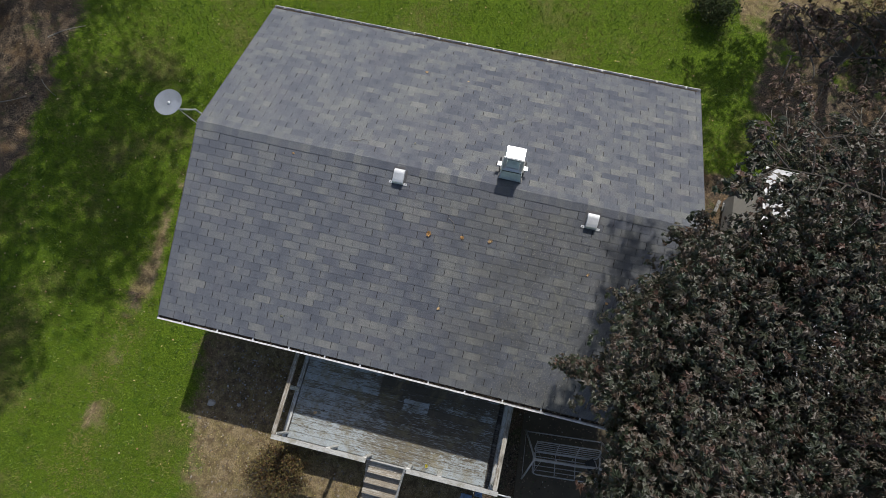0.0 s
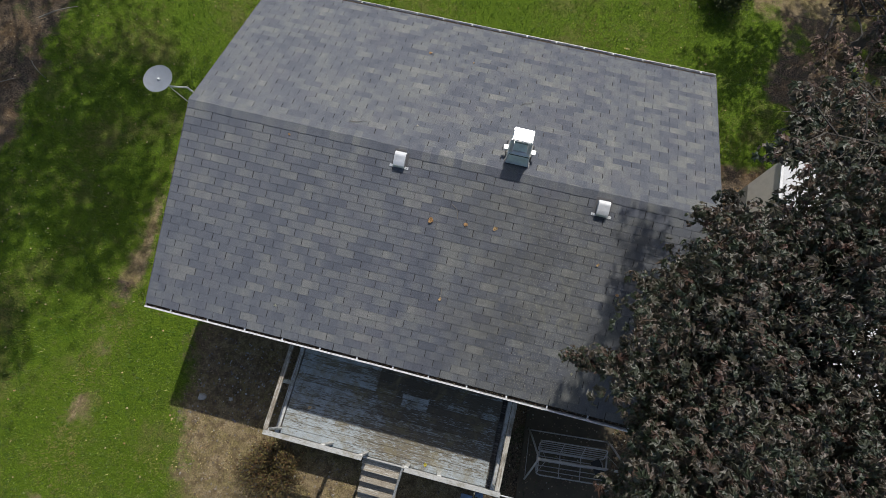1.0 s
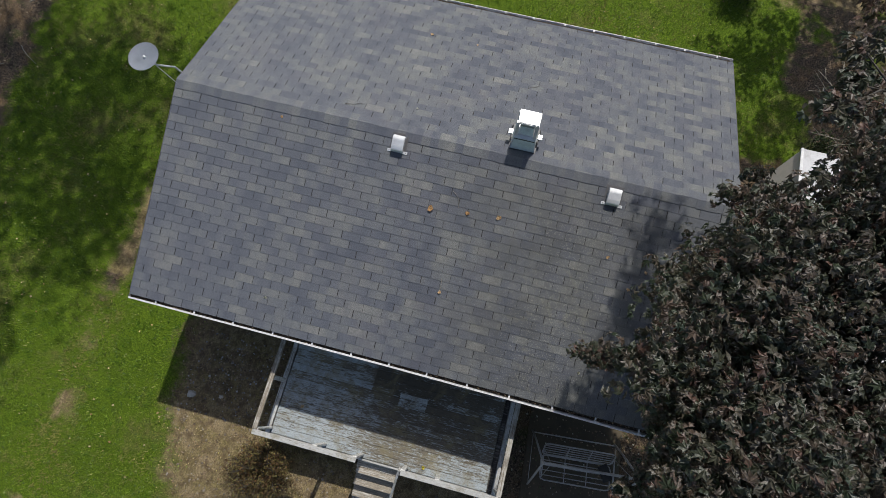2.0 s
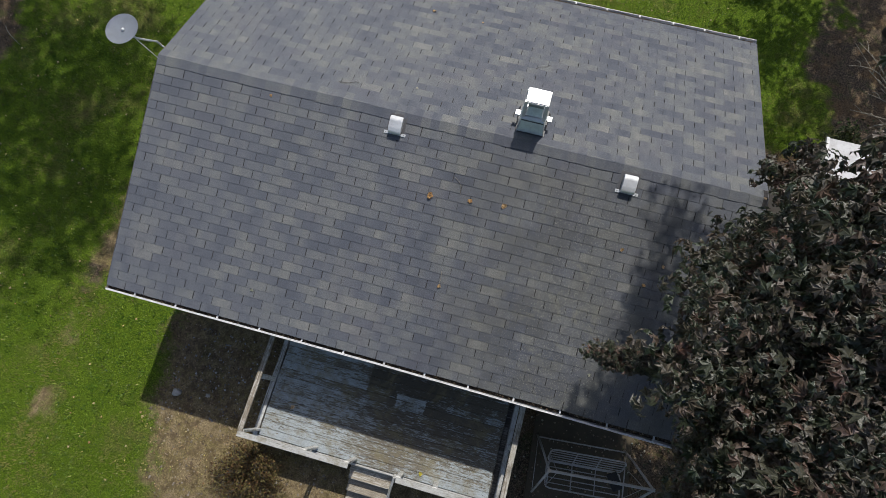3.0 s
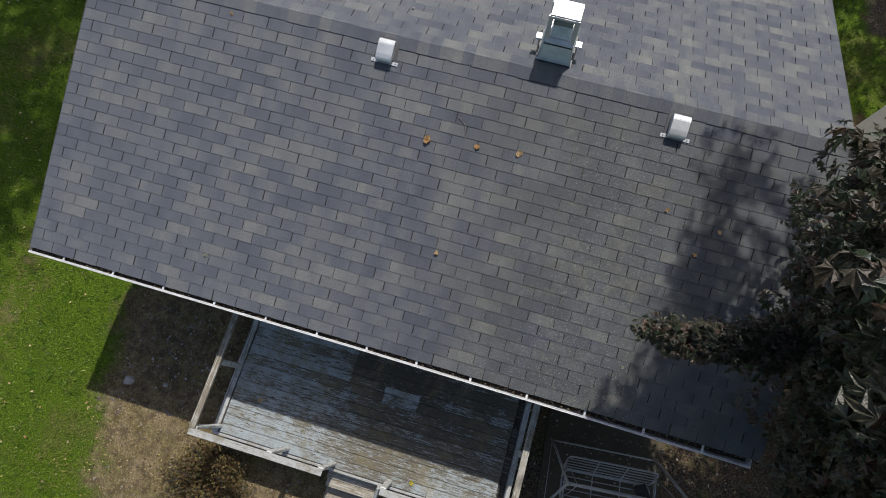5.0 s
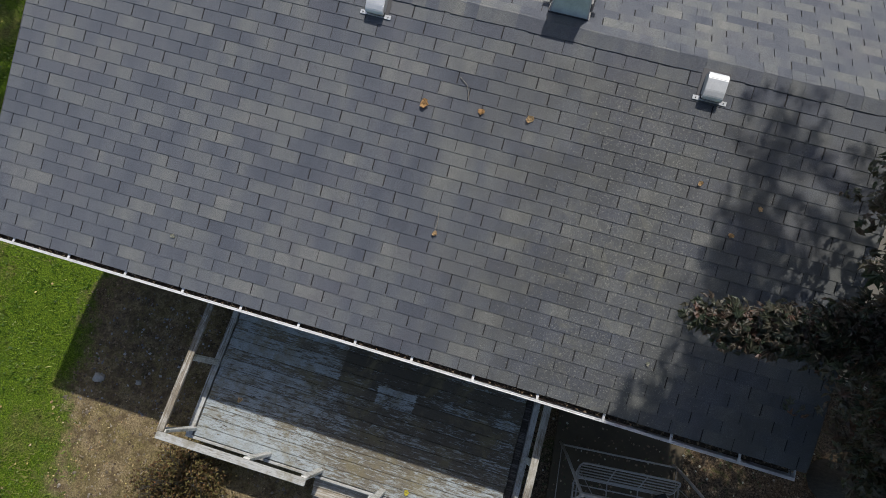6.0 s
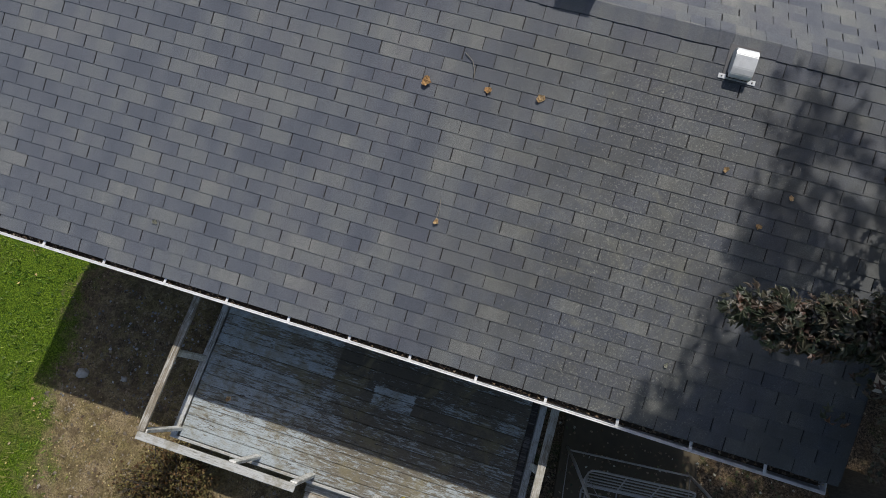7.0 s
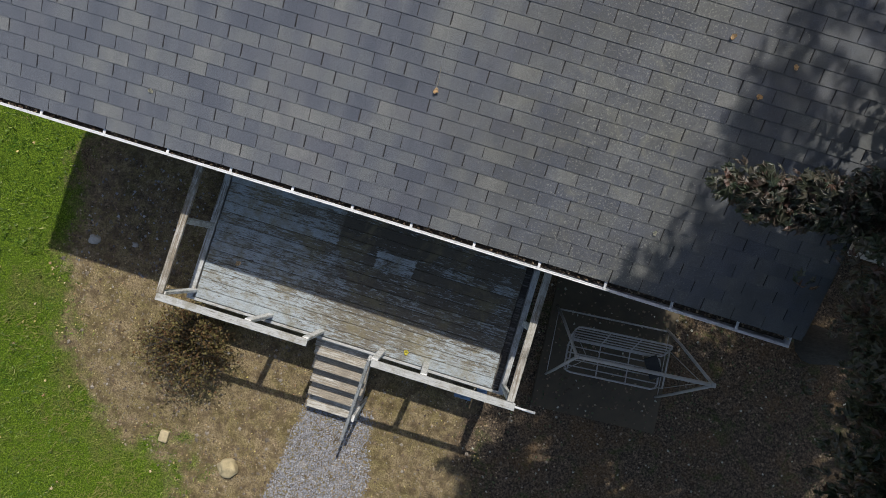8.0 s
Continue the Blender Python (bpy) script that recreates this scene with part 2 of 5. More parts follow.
def bark_material(name, colour):
    m = Mat(name, 0.9)
    w = m.coords(True, (18, 18, 5))
    n = m.noise(w, 2.0, 6.0, 0.7, 0.5)
    m.color(m.mix(m.level(n, 0.3, 0.7), tuple(v * 0.35 for v in colour), colour))
    m.bump(n, 0.8, 0.02)
    return m.m


def stone_material(name, stops, scale=12.0):
    m = Mat(name, 0.9)
    m.bsdf.inputs["Specular IOR Level"].default_value = 0.2
    w = m.coords(True)
    r = m.random()
    n = m.noise(w, scale, 6.0, 0.7)
    c = m.ramp(r, stops)
    c = m.mix(m.level(n, 0.35, 0.7), m.mix(0.5, c, (0.04, 0.035, 0.03)), c)
    m.color(c)
    m.bump(n, 0.5, 0.01)
    return m.m


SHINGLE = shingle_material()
WHITE_METAL = paint_material("white_gutter_enamel", (0.64, 0.64, 0.64), 0.4, 0.35, 14.0)
GALVANISED = paint_material("weathered_white_vent_steel", (0.62, 0.63, 0.64), 0.38, 0.3, 10.0, (0.2, 0.2, 0.2), 0.35)
DARK_METAL = paint_material("dark_flashing", (0.06, 0.06, 0.065), 0.5, 0.2)
GREEN_METAL = paint_material("grey_green_flue_steel", (0.66, 0.73, 0.7), 0.4, 0.4, 9.0, (0.24, 0.28, 0.25))
SIDING = paint_material("pale_siding", (0.5, 0.5, 0.47), 0.6, 0.3)
PLYWOOD = paint_material("roof_sheathing", (0.25, 0.19, 0.12), 0.8, 0.3)
DECK_WOOD = weathered_wood("peeling_deck_boards", (0.315, 0.35, 0.365), (0.19, 0.165, 0.122), 0.53, 0, True)
RAIL_WOOD = weathered_wood("painted_rail_wood", (0.39, 0.39, 0.375), (0.25, 0.23, 0.19), 0.85, 0)
RAIL_WOOD_Y = weathered_wood("painted_rail_wood_side", (0.42, 0.42, 0.41), (0.25, 0.225, 0.185), 0.65, 1)
TREAD_WOOD = weathered_wood("bare_tread_wood", (0.46, 0.435, 0.385), (0.37, 0.315, 0.24), 0.4, 0)
BARE_RAIL = weathered_wood("bare_rail_wood", (0.42, 0.4, 0.36), (0.27, 0.225, 0.165), 0.35, 1)
GROUND = ground_material()
GRASS = grass_material()
MAPLE = leaf_material("dark_copper_leaves", [(0.0, (0.068, 0.1, 0.056)), (0.3, (0.107, 0.12, 0.074)), (0.6, (0.16, 0.139, 0.101)), (0.9, (0.193, 0.139, 0.106)), (1.0, (0.218, 0.116, 0.084))], 0.42, 0.9, 0.45)
GREENLEAF = leaf_material("green_leaves", [(0.0, (0.022, 0.04, 0.01)), (0.6, (0.045, 0.075, 0.016)), (1.0, (0.1, 0.105, 0.03))], 0.6, 0.2)
RUSSET = leaf_material("faded_russet_leaves", [(0.0, (0.11, 0.11, 0.06)), (0.35, (0.23, 0.155, 0.11)), (0.7, (0.35, 0.23, 0.18)), (1.0, (0.44, 0.33, 0.27))], 0.5, 0.4, 0.35)
SHRUBLEAF = leaf_material("russet_shrub_leaves", [(0.0, (0.08, 0.06, 0.025)), (0.35, (0.17, 0.09, 0.042)), (0.6, (0.19, 0.155, 0.055)), (0.9, (0.25, 0.215, 0.08)), (1.0, (0.28, 0.14, 0.06))], 0.6, 0.15, 0.25)
BARK = bark_material("maple_bark", (0.09, 0.078, 0.064))
TWIG = bark_material("pale_twigs", (0.3, 0.27, 0.22))
DRYLEAF = leaf_material("fallen_dry_leaves", [(0.0, (0.38, 0.2, 0.09)), (0.4, (0.55, 0.38, 0.18)), (0.8, (0.62, 0.5, 0.28)), (1.0, (0.68, 0.56, 0.14))], 0.7)
STEEL = paint_material("dull_grey_tube", (0.35, 0.335, 0.32), 0.5, 0.4, 20.0, (0.16, 0.11, 0.08))
MUCK = paint_material("rotting_litter", (0.03, 0.022, 0.015), 0.95, 0.6, 30.0, (0.09, 0.06, 0.035))
DEADLEAF = leaf_material("brown_dead_leaves", [(0.0, (0.08, 0.048, 0.028)), (0.5, (0.17, 0.11, 0.062)), (0.85, (0.3, 0.21, 0.125)), (1.0, (0.42, 0.33, 0.22))], 0.75)
PALELEAF = leaf_material("pale_leaf", [(0.0, (0.5, 0.5, 0.38)), (1.0, (0.55, 0.52, 0.42))], 0.6)
AMBER = leaf_material("amber_leaf", [(0.0, (0.72, 0.43, 0.19)), (1.0, (0.8, 0.57, 0.32))], 0.75, 0.1)
YELLOW = leaf_material("yellow_leaf", [(0.0, (0.7, 0.6, 0.05)), (1.0, (0.75, 0.65, 0.1))], 0.6)
DARK_WOOD = weathered_wood("dark_bare_wood", (0.16, 0.16, 0.16), (0.06, 0.052, 0.045), 0.3, 0)
DARK_MESH = paint_material("spark_screen", (0.24, 0.27, 0.26), 0.45, 0.35, 40.0, (0.2, 0.22, 0.2), 0.1)
GRAVEL = stone_material("crushed_stone", [(0.0, (0.14, 0.145, 0.165)), (0.45, (0.265, 0.272, 0.295)), (0.85, (0.39, 0.395, 0.415)), (1.0, (0.54, 0.54, 0.54))], 60.0)
PEBBLE = stone_material("soil_stones", [(0.0, (0.12, 0.1, 0.075)), (0.6, (0.24, 0.2, 0.15)), (1.0, (0.4, 0.36, 0.3))], 60.0)
BLACK = paint_material("black_rubber", (0.012, 0.012, 0.012), 0.8, 0.2)
POST_WOOD = weathered_wood("painted_post_wood", (0.66, 0.66, 0.65), (0.4, 0.37, 0.32), 1.0, 2)
CLOVER = leaf_material("lawn_weeds", [(0.0, (0.04, 0.09, 0.02)), (0.5, (0.11, 0.19, 0.035)), (0.85, (0.2, 0.29, 0.06)), (1.0, (0.3, 0.35, 0.12))], 0.6, 0.2)
WEED = leaf_material("weeds", [(0.0, (0.03, 0.055, 0.012)), (0.6, (0.07, 0.1, 0.02)), (1.0, (0.14, 0.15, 0.05))], 0.6)


# ---------------------------------------------------------------- mesh helpers
def mesh_object(name, bm, material, smooth=False):
    me = bpy.data.meshes.new(name)
    bm.normal_update()
    bm.to_mesh(me)
    bm.free()
    me.materials.append(material)
    if smooth:
        me.shade_smooth()
    return new(name, me)


def part(name, bm, material, parent, label="", smooth=False):
    ob = mesh_object(name, bm, material, smooth)
    ob.parent = parent
    ob.matrix_parent_inverse = parent.matrix_world.inverted() if parent else Matrix()
    if label:
        ob["label"] = label
    return ob


def from_arrays(name, verts, faces, material, parent=None):
    """A mesh from arrays: verts (n, 3) and faces (m, k) of one corner count."""
    me = bpy.data.meshes.new(name)
    verts, faces = np.asarray(verts, np.float32), np.asarray(faces, np.int32)
    me.vertices.add(len(verts))
    me.vertices.foreach_set("co", verts.ravel())
    k = faces.shape[1]
    me.loops.add(faces.size)
    me.loops.foreach_set("vertex_index", faces.ravel())
    me.polygons.add(len(faces))
    me.polygons.foreach_set("loop_start", np.arange(0, faces.size, k, dtype=np.int32))
    me.update(calc_edges=True)
    me.shade_flat()
    me.materials.append(material)
    ob = new(name, me)
    if parent:
        ob.parent = parent
        ob.matrix_parent_inverse = parent.matrix_world.inverted()
    return ob


def empty(name, place=(0, 0, 0)):
    ob = new(name)
    ob.location = place
    ob.empty_display_size = 0.2
    bpy.context.view_layer.update()
    return ob


def box(bm, lo, hi, m=None, bevel=0.0):
    lo, hi = Vector(lo), Vector(hi)
    r = bmesh.ops.create_cube(bm, size=1.0, matrix=Matrix.Translation((lo + hi) / 2) @ Matrix.Diagonal((*(hi - lo), 1)))
    vs = r["verts"]
    if bevel:
        es = list({e for v in vs for e in v.link_edges})
        vs = list({v for f in bmesh.ops.bevel(bm, geom=es, offset=bevel, segments=1, affect="EDGES")["faces"] for v in f.verts})
    if m is not None:
        bmesh.ops.transform(bm, matrix=m, verts=vs)
    return bm


def boxed(lo, hi, bevel=0.004, m=None):
    return box(bmesh.new(), lo, hi, m, bevel)


def beam(bm, a, b, wide, thick, bevel=0.004, up=(0, 0, 1)):
    """A squared timber from a to b; thick lies along up."""
    a, b = Vector(a), Vector(b)
    y = (b - a).normalized()
    x = y.cross(Vector(up)).normalized()
    z = x.cross(y)
    rot = Matrix((x, y, z)).transposed().to_4x4()
    return box(bm, (-wide / 2, 0, -thick / 2), (wide / 2, (b - a).length, thick / 2), Matrix.Translation(a) @ rot, bevel)


def tube(bm, points, radii, sides=8):
    """A round bar along points, with a radius at each."""
    points = [Vector(p) for p in points]
    rings = []
    for i, p in enumerate(points):
        d = (points[min(i + 1, len(points) - 1)] - points[max(i - 1, 0)]).normalized()
        x = d.cross(Vector((0.31, 0.17, 0.93)) if abs(d.z) < 0.9 else Vector((1, 0.1, 0))).normalized()
        y = d.cross(x)
        r = radii[i] if isinstance(radii, (list, tuple)) else radii
        rings.append([bm.verts.new(p + (x * math.cos(a) + y * math.sin(a)) * r) for a in (2 * math.pi * k / sides for k in range(sides))])
    for a, b in zip(rings, rings[1:]):
        for k in range(sides):
            bm.faces.new((a[k], a[(k + 1) % sides], b[(k + 1) % sides], b[k]))
    bm.faces.new(rings[0][::-1])
    bm.faces.new(rings[-1])
    return bm


rng = np.random.default_rng(7)


def leaf_mesh(points, normals, size, lobes=5, ways=None, curl=0.35, notch=0.45, fold=0.0, crease=0.0, slim=False):
    """Many lobed leaves at points, facing along normals and pointing along ways: verts and triangles. crease: how far the notches stand above the lobes. slim: narrow lobes with a shoulder on either side."""
    n = len(points)
    ang, rad, lift = [], [], []
    for k in range(lobes):
        a = math.pi * (-0.62 + 1.24 * k / (lobes - 1))
        reach = 1.0 if k == lobes // 2 else 0.85 if abs(k - lobes // 2) == 1 else 0.6
        for da, dr, dl in ((-0.17, 0.66, 0.1), (0, 1.0, -0.5), (0.17, 0.66, 0.1)) if slim else ((0, 1.0, -0.5),):
            ang += [a + da]
            rad += [reach * dr]
            lift += [dl * crease]
        if k < lobes - 1:
            ang += [a + math.pi * 0.62 / (lobes - 1)]
            rad += [notch]
            lift += [crease]
    ang, rad, lift = np.array(ang), np.array(rad), np.array(lift)
    t = rng.normal(size=(n, 3)) if ways is None else ways
    x = np.cross(t, normals)
    x /= np.linalg.norm(x, axis=1)[:, None] + 1e-9
    y = np.cross(normals, x)
    s = (size * rng.uniform(0.65, 1.2, n))[:, None, None]
    k = len(ang)
    out = (x[:, None] * np.sin(ang)[None, :, None] + y[:, None] * np.cos(ang)[None, :, None]) * rad[None, :, None] * s
    bend = -curl * (rad**2)[None, :, None] * rng.uniform(0.2, 1.4, n)[:, None, None]
    bend = bend + fold * (rad * np.abs(np.sin(ang)))[None, :, None] * rng.uniform(0.0, 1.3, n)[:, None, None]
    bend = bend + lift[None, :, None] * rng.uniform(0.5, 1.5, n)[:, None, None]
    verts = np.concatenate([points[:, None] - y[:, None] * 0.3 * s, points[:, None] + out + bend * s * normals[:, None]], 1)
    base = (np.arange(n) * (k + 1))[:, None, None]
    tri = np.array([[0, j, j + 1] for j in range(1, k)])[None]
    return verts.reshape(-1, 3), (base + tri).reshape(-1, 3)


# ---------------------------------------------------------------- plan
LENGTH, RUN, RIDGE, PITCH = 9.54, 3.56, 4.232, 0.327
EAVE = RIDGE - PITCH * RUN
SLOPE = math.hypot(RUN, PITCH * RUN)
DECK = 1.15
RAIL = 2.086


def roof_z(y):
    return RIDGE - PITCH * abs(y)


# ---------------------------------------------------------------- ground
def fnoise(x, y, s):
    return noise.noise(Vector((x * s, y * s, 3.7)))


def seg_side(px, py, pts):
    """How far a point lies to the left of a line of points (in metres, signed, about)."""
    best, val = 1e9, 0.0
    for (ax, ay), (bx, by) in zip(pts, pts[1:]):
        dx, dy = bx - ax, by - ay
        L2 = dx * dx + dy * dy
        u = min(1, max(0, ((px - ax) * dx + (py - ay) * dy) / L2))
        qx, qy = px - ax - u * dx, py - ay - u * dy
        d = math.hypot(qx, qy)
        if d < best:
            best, val = d, math.copysign(d, dx * qy - dy * qx)
    return val


def ground_z(x, y):
    """The soil lies a little higher beside the deck."""
    k = max(0.0, min(1.0, (2.9 - x) / 1.0)) * max(0.0, min(1.0, (x + 3.0) / 2.0)) * max(0.0, min(1.0, (-3.0 - y) / 1.0)) * max(0.0, min(1.0, (y + 8.0) / 1.5))
    return 0.16 * k + 0.03 * fnoise(x, y, 0.5) + 0.012 * fnoise(x, y, 3.0) - 0.02


LAWN_EDGE = [(0.0, 3.0), (-0.05, -3.4), (-0.2, -5.3), (0.02, -6.4), (0.62, -7.06), (1.67, -7.66), (3.04, -8.42), (4.6, -9.6), (6.0, -13.0)]


def lawn_at(x, y):
    """1 on turf, 0 on bare soil."""
    n = 0.35 * fnoise(x, y, 0.9) + 0.18 * fnoise(x, y, 2.7)
    if -3.2 < x < -1.2 and y < 2.2:
        n -= 0.95 * max(0.0, 1 - abs(x + 2.25 + 0.4 * fnoise(x, y, 0.5)) / 0.75) * max(0.0, (0.85 if -3.8 < y < 0.2 else 0.6) + fnoise(x, y, 0.8))
    if y > 2.2:
        if x > 11.4 and y > 6.6 + 0.4 * n:
            return max(0.0, min(1.0, (0.5 if x < 12.2 else 0.2 if x < 14.0 else 0.4) + 1.6 * n))
        a = min(((12.8 if y < 5.5 else 12.2) - 0.1 * (y - 3.5) - x) / 0.5, (x + 6.85 + 0.06 * y) / 0.7)
        if x > 9.5:
            a = min(a, (y - 3.5) / 0.4)
        return max(0.0, min(1.0, 0.5 + a + 1.5 * n))
    a = seg_side(x, y, LAWN_EDGE) * -1
    left = (x + 6.85 + (1.2 * (-0.8 - y) if y < -0.8 else 0.02 * y)) / 0.7
    back = min((y - 3.1) / 0.6, (11.6 - x) / 0.4) if x > 9.5 else -9
    return max(0.0, min(1.0, 0.5 + max(min(a / 1.0, left, 1.0), back) + 1.7 * n))


def litter_at(x, y):
    n = 0.5 * fnoise(x, y, 0.7)
    a = (x - 6.6 + 0.25 * (y + 6)) / 1.2
    if -5.4 < y < -3 and x < 2.6:
        a = 0.1
    if 2.4 < x < 7.1 and -5.5 < y < -3:
        a = 0.4
    if x > 11 and y > 6.2:
        a = 0.35 if x > 12.2 and y < 8.3 else -0.5
    if x < -5.5:
        a = 0.6
    return max(0.0, min(1.0, 0.5 + a + n))


def build_ground():
    xs = np.concatenate([[-900, -300, -90, -40, -22], np.arange(-14, 20.01, 0.16), [26, 45, 95, 300, 900]])
    ys = np.concatenate([[-900, -300, -90, -40, -22], np.arange(-13, 14.01, 0.16), [22, 40, 90, 300, 900]])
    verts, lawn, litter = [], [], []
    for y in ys:
        for x in xs:
            inside = -14 <= x <= 20 and -13 <= y <= 14
            verts.append((x, y, ground_z(x, y) if inside else -0.02))
            lawn.append(lawn_at(x, y) if inside else 1.0)
            litter.append(litter_at(x, y) if inside else 0.3)
    nx, ny = len(xs), len(ys)
    i = np.arange(nx * ny).reshape(ny, nx)
    faces = np.stack([i[:-1, :-1], i[:-1, 1:], i[1:, 1:], i[1:, :-1]], -1).reshape(-1, 4)
    ob = from_arrays("ground", verts, faces, GROUND)
    for key, vals in (("lawn", lawn), ("litter", litter)):
        ob.data.attributes.new(key, "FLOAT", "POINT").data.foreach_set("value", np.array(vals, np.float32))
    ob.data.shade_smooth()
    tagged(ob, "lawn turf giving way to bare brown soil by the deck", "ground", kind="structure")


build_ground()


def scatter(count, x0, x1, y0, y1, keep):
    out = []
    p = rng.uniform((x0, y0), (x1, y1), (count, 2))
    for x, y in p:
        if rng.random() < keep(x, y):
            out.append((x, y))
    return np.array(out)


def under_house(x, y):
    return 0.1 < x < 9.45 and -3.4 < y < 3.4


def build_grass():
    pts = scatter(430000, -11, 12.5, -10, 11, lambda x, y: 0.0 if under_house(x, y) or lawn_at(x, y) < 0.12 else lawn_at(x, y) ** 1.5 * (0.55 + 0.9 * fnoise(x, y, 7.0)))
    n = len(pts)
    a = rng.uniform(0, 2 * np.pi, n)
    h = rng.uniform(0.02, 0.1, n) * (0.75 + 0.5 * rng.random(n))
    w = rng.uniform(0.005, 0.012, n)
    lean = rng.uniform(0.02, 0.09, n)
    base = np.c_[pts, [ground_z(x, y) - 0.005 for x, y in pts]]
    side = np.c_[np.cos(a), np.sin(a), np.zeros(n)] * w[:, None]
    fwd = np.c_[-np.sin(a), np.cos(a), np.zeros(n)] * lean[:, None]
    tip = base + fwd + np.c_[np.zeros((n, 2)), h]
    verts = np.stack([base - side, base + side, tip], 1).reshape(-1, 3)
    faces = np.arange(3 * n).reshape(n, 3)
    ob = from_arrays("grass", verts, faces, GRASS)
    tagged(ob, "short green lawn grass with thin worn patches", "grass", kind="stuff")


build_grass()


# ---------------------------------------------------------------- house
house = tagged(empty("house", (LENGTH / 2, 0, 0)), "single-storey house with a grey shingled gable roof", "house")
T = 0.16
X0, X1, Y0, Y1 = 0.3, LENGTH - 0.3, -3.2, 3.2
WALL_TOP = roof_z(3.2) - 0.1


def gable(x0, x1):
    bm = bmesh.new()
    prof = [(Y0 + T, 0), (Y1 - T, 0), (Y1 - T, roof_z(Y1 - T) - 0.12), (0, RIDGE - 0.12), (Y0 + T, roof_z(Y1 - T) - 0.12)]
    a = [bm.verts.new((x0, y, z)) for y, z in prof]
    b = [bm.verts.new((x1, y, z)) for y, z in prof]
    bm.faces.new(a[::-1])
    bm.faces.new(b)
    for k in range(5):
        bm.faces.new((a[k], a[(k + 1) % 5], b[(k + 1) % 5], b[k]))
    return bm


part("wall", boxed((X0, Y0, -0.1), (X1, Y0 + T, WALL_TOP), 0), SIDING, house)
part("wall", boxed((X0, Y1 - T, -0.1), (X1, Y1, WALL_TOP), 0), SIDING, house)
part("wall", gable(X0, X0 + T), SIDING, house)
part("wall", gable(X1 - T, X1), SIDING, house)


def slope_matrix(side):
    """Axes of a roof slope: x along the ridge, y down the slope, z out of it."""
    y = Vector((0, side * RUN, -PITCH * RUN)).normalized()
    x = Vector((1, 0, 0))
    z = x.cross(y)
    if z.z < 0:
        z = -z
    m = Matrix((x, y, z)).transposed().to_4x4()
    m.translation = (0, 0, RIDGE)
    return m


def roof_slab(side):
    bm = bmesh.new()
    box(bm, (0.015, 0.0, -0.11), (LENGTH - 0.015, SLOPE - 0.02, -0.012), slope_matrix(side))
    if side > 0:
        bmesh.ops.reverse_faces(bm, faces=bm.faces[:])
    bmesh.ops.recalc_face_normals(bm, faces=bm.faces[:])
    return bm


roof_front = part("roof", roof_slab(-1), PLYWOOD, house, "front slope under weathered grey shingles")
roof_back = part("roof", roof_slab(1), PLYWOOD, house, "sunlit back slope under grey shingles")

for sx in (0.0, LENGTH):
    for side in (-1, 1):
        s = 0.012 if sx else -0.012
        bm = bmesh.new()
        box(bm, (min(sx, sx + s), 0.0, -0.14), (max(sx, sx + s), SLOPE - 0.01, -0.004), slope_matrix(side))
        bmesh.ops.recalc_face_normals(bm, faces=bm.faces[:])
        part("rake_board", bm, DARK_METAL, house)
for side in (-1, 1):
    y = side * (RUN - 0.03)
    part("fascia", boxed((0.0, min(y, y + side * 0.02), EAVE - 0.16), (LENGTH, max(y, y + side * 0.02), EAVE - 0.02), 0.003), WHITE_METAL, house)
    part("soffit", boxed((X0, min(side * 3.2, y), EAVE - 0.17), (X1, max(side * 3.2, y), EAVE - 0.155), 0), SIDING, house)


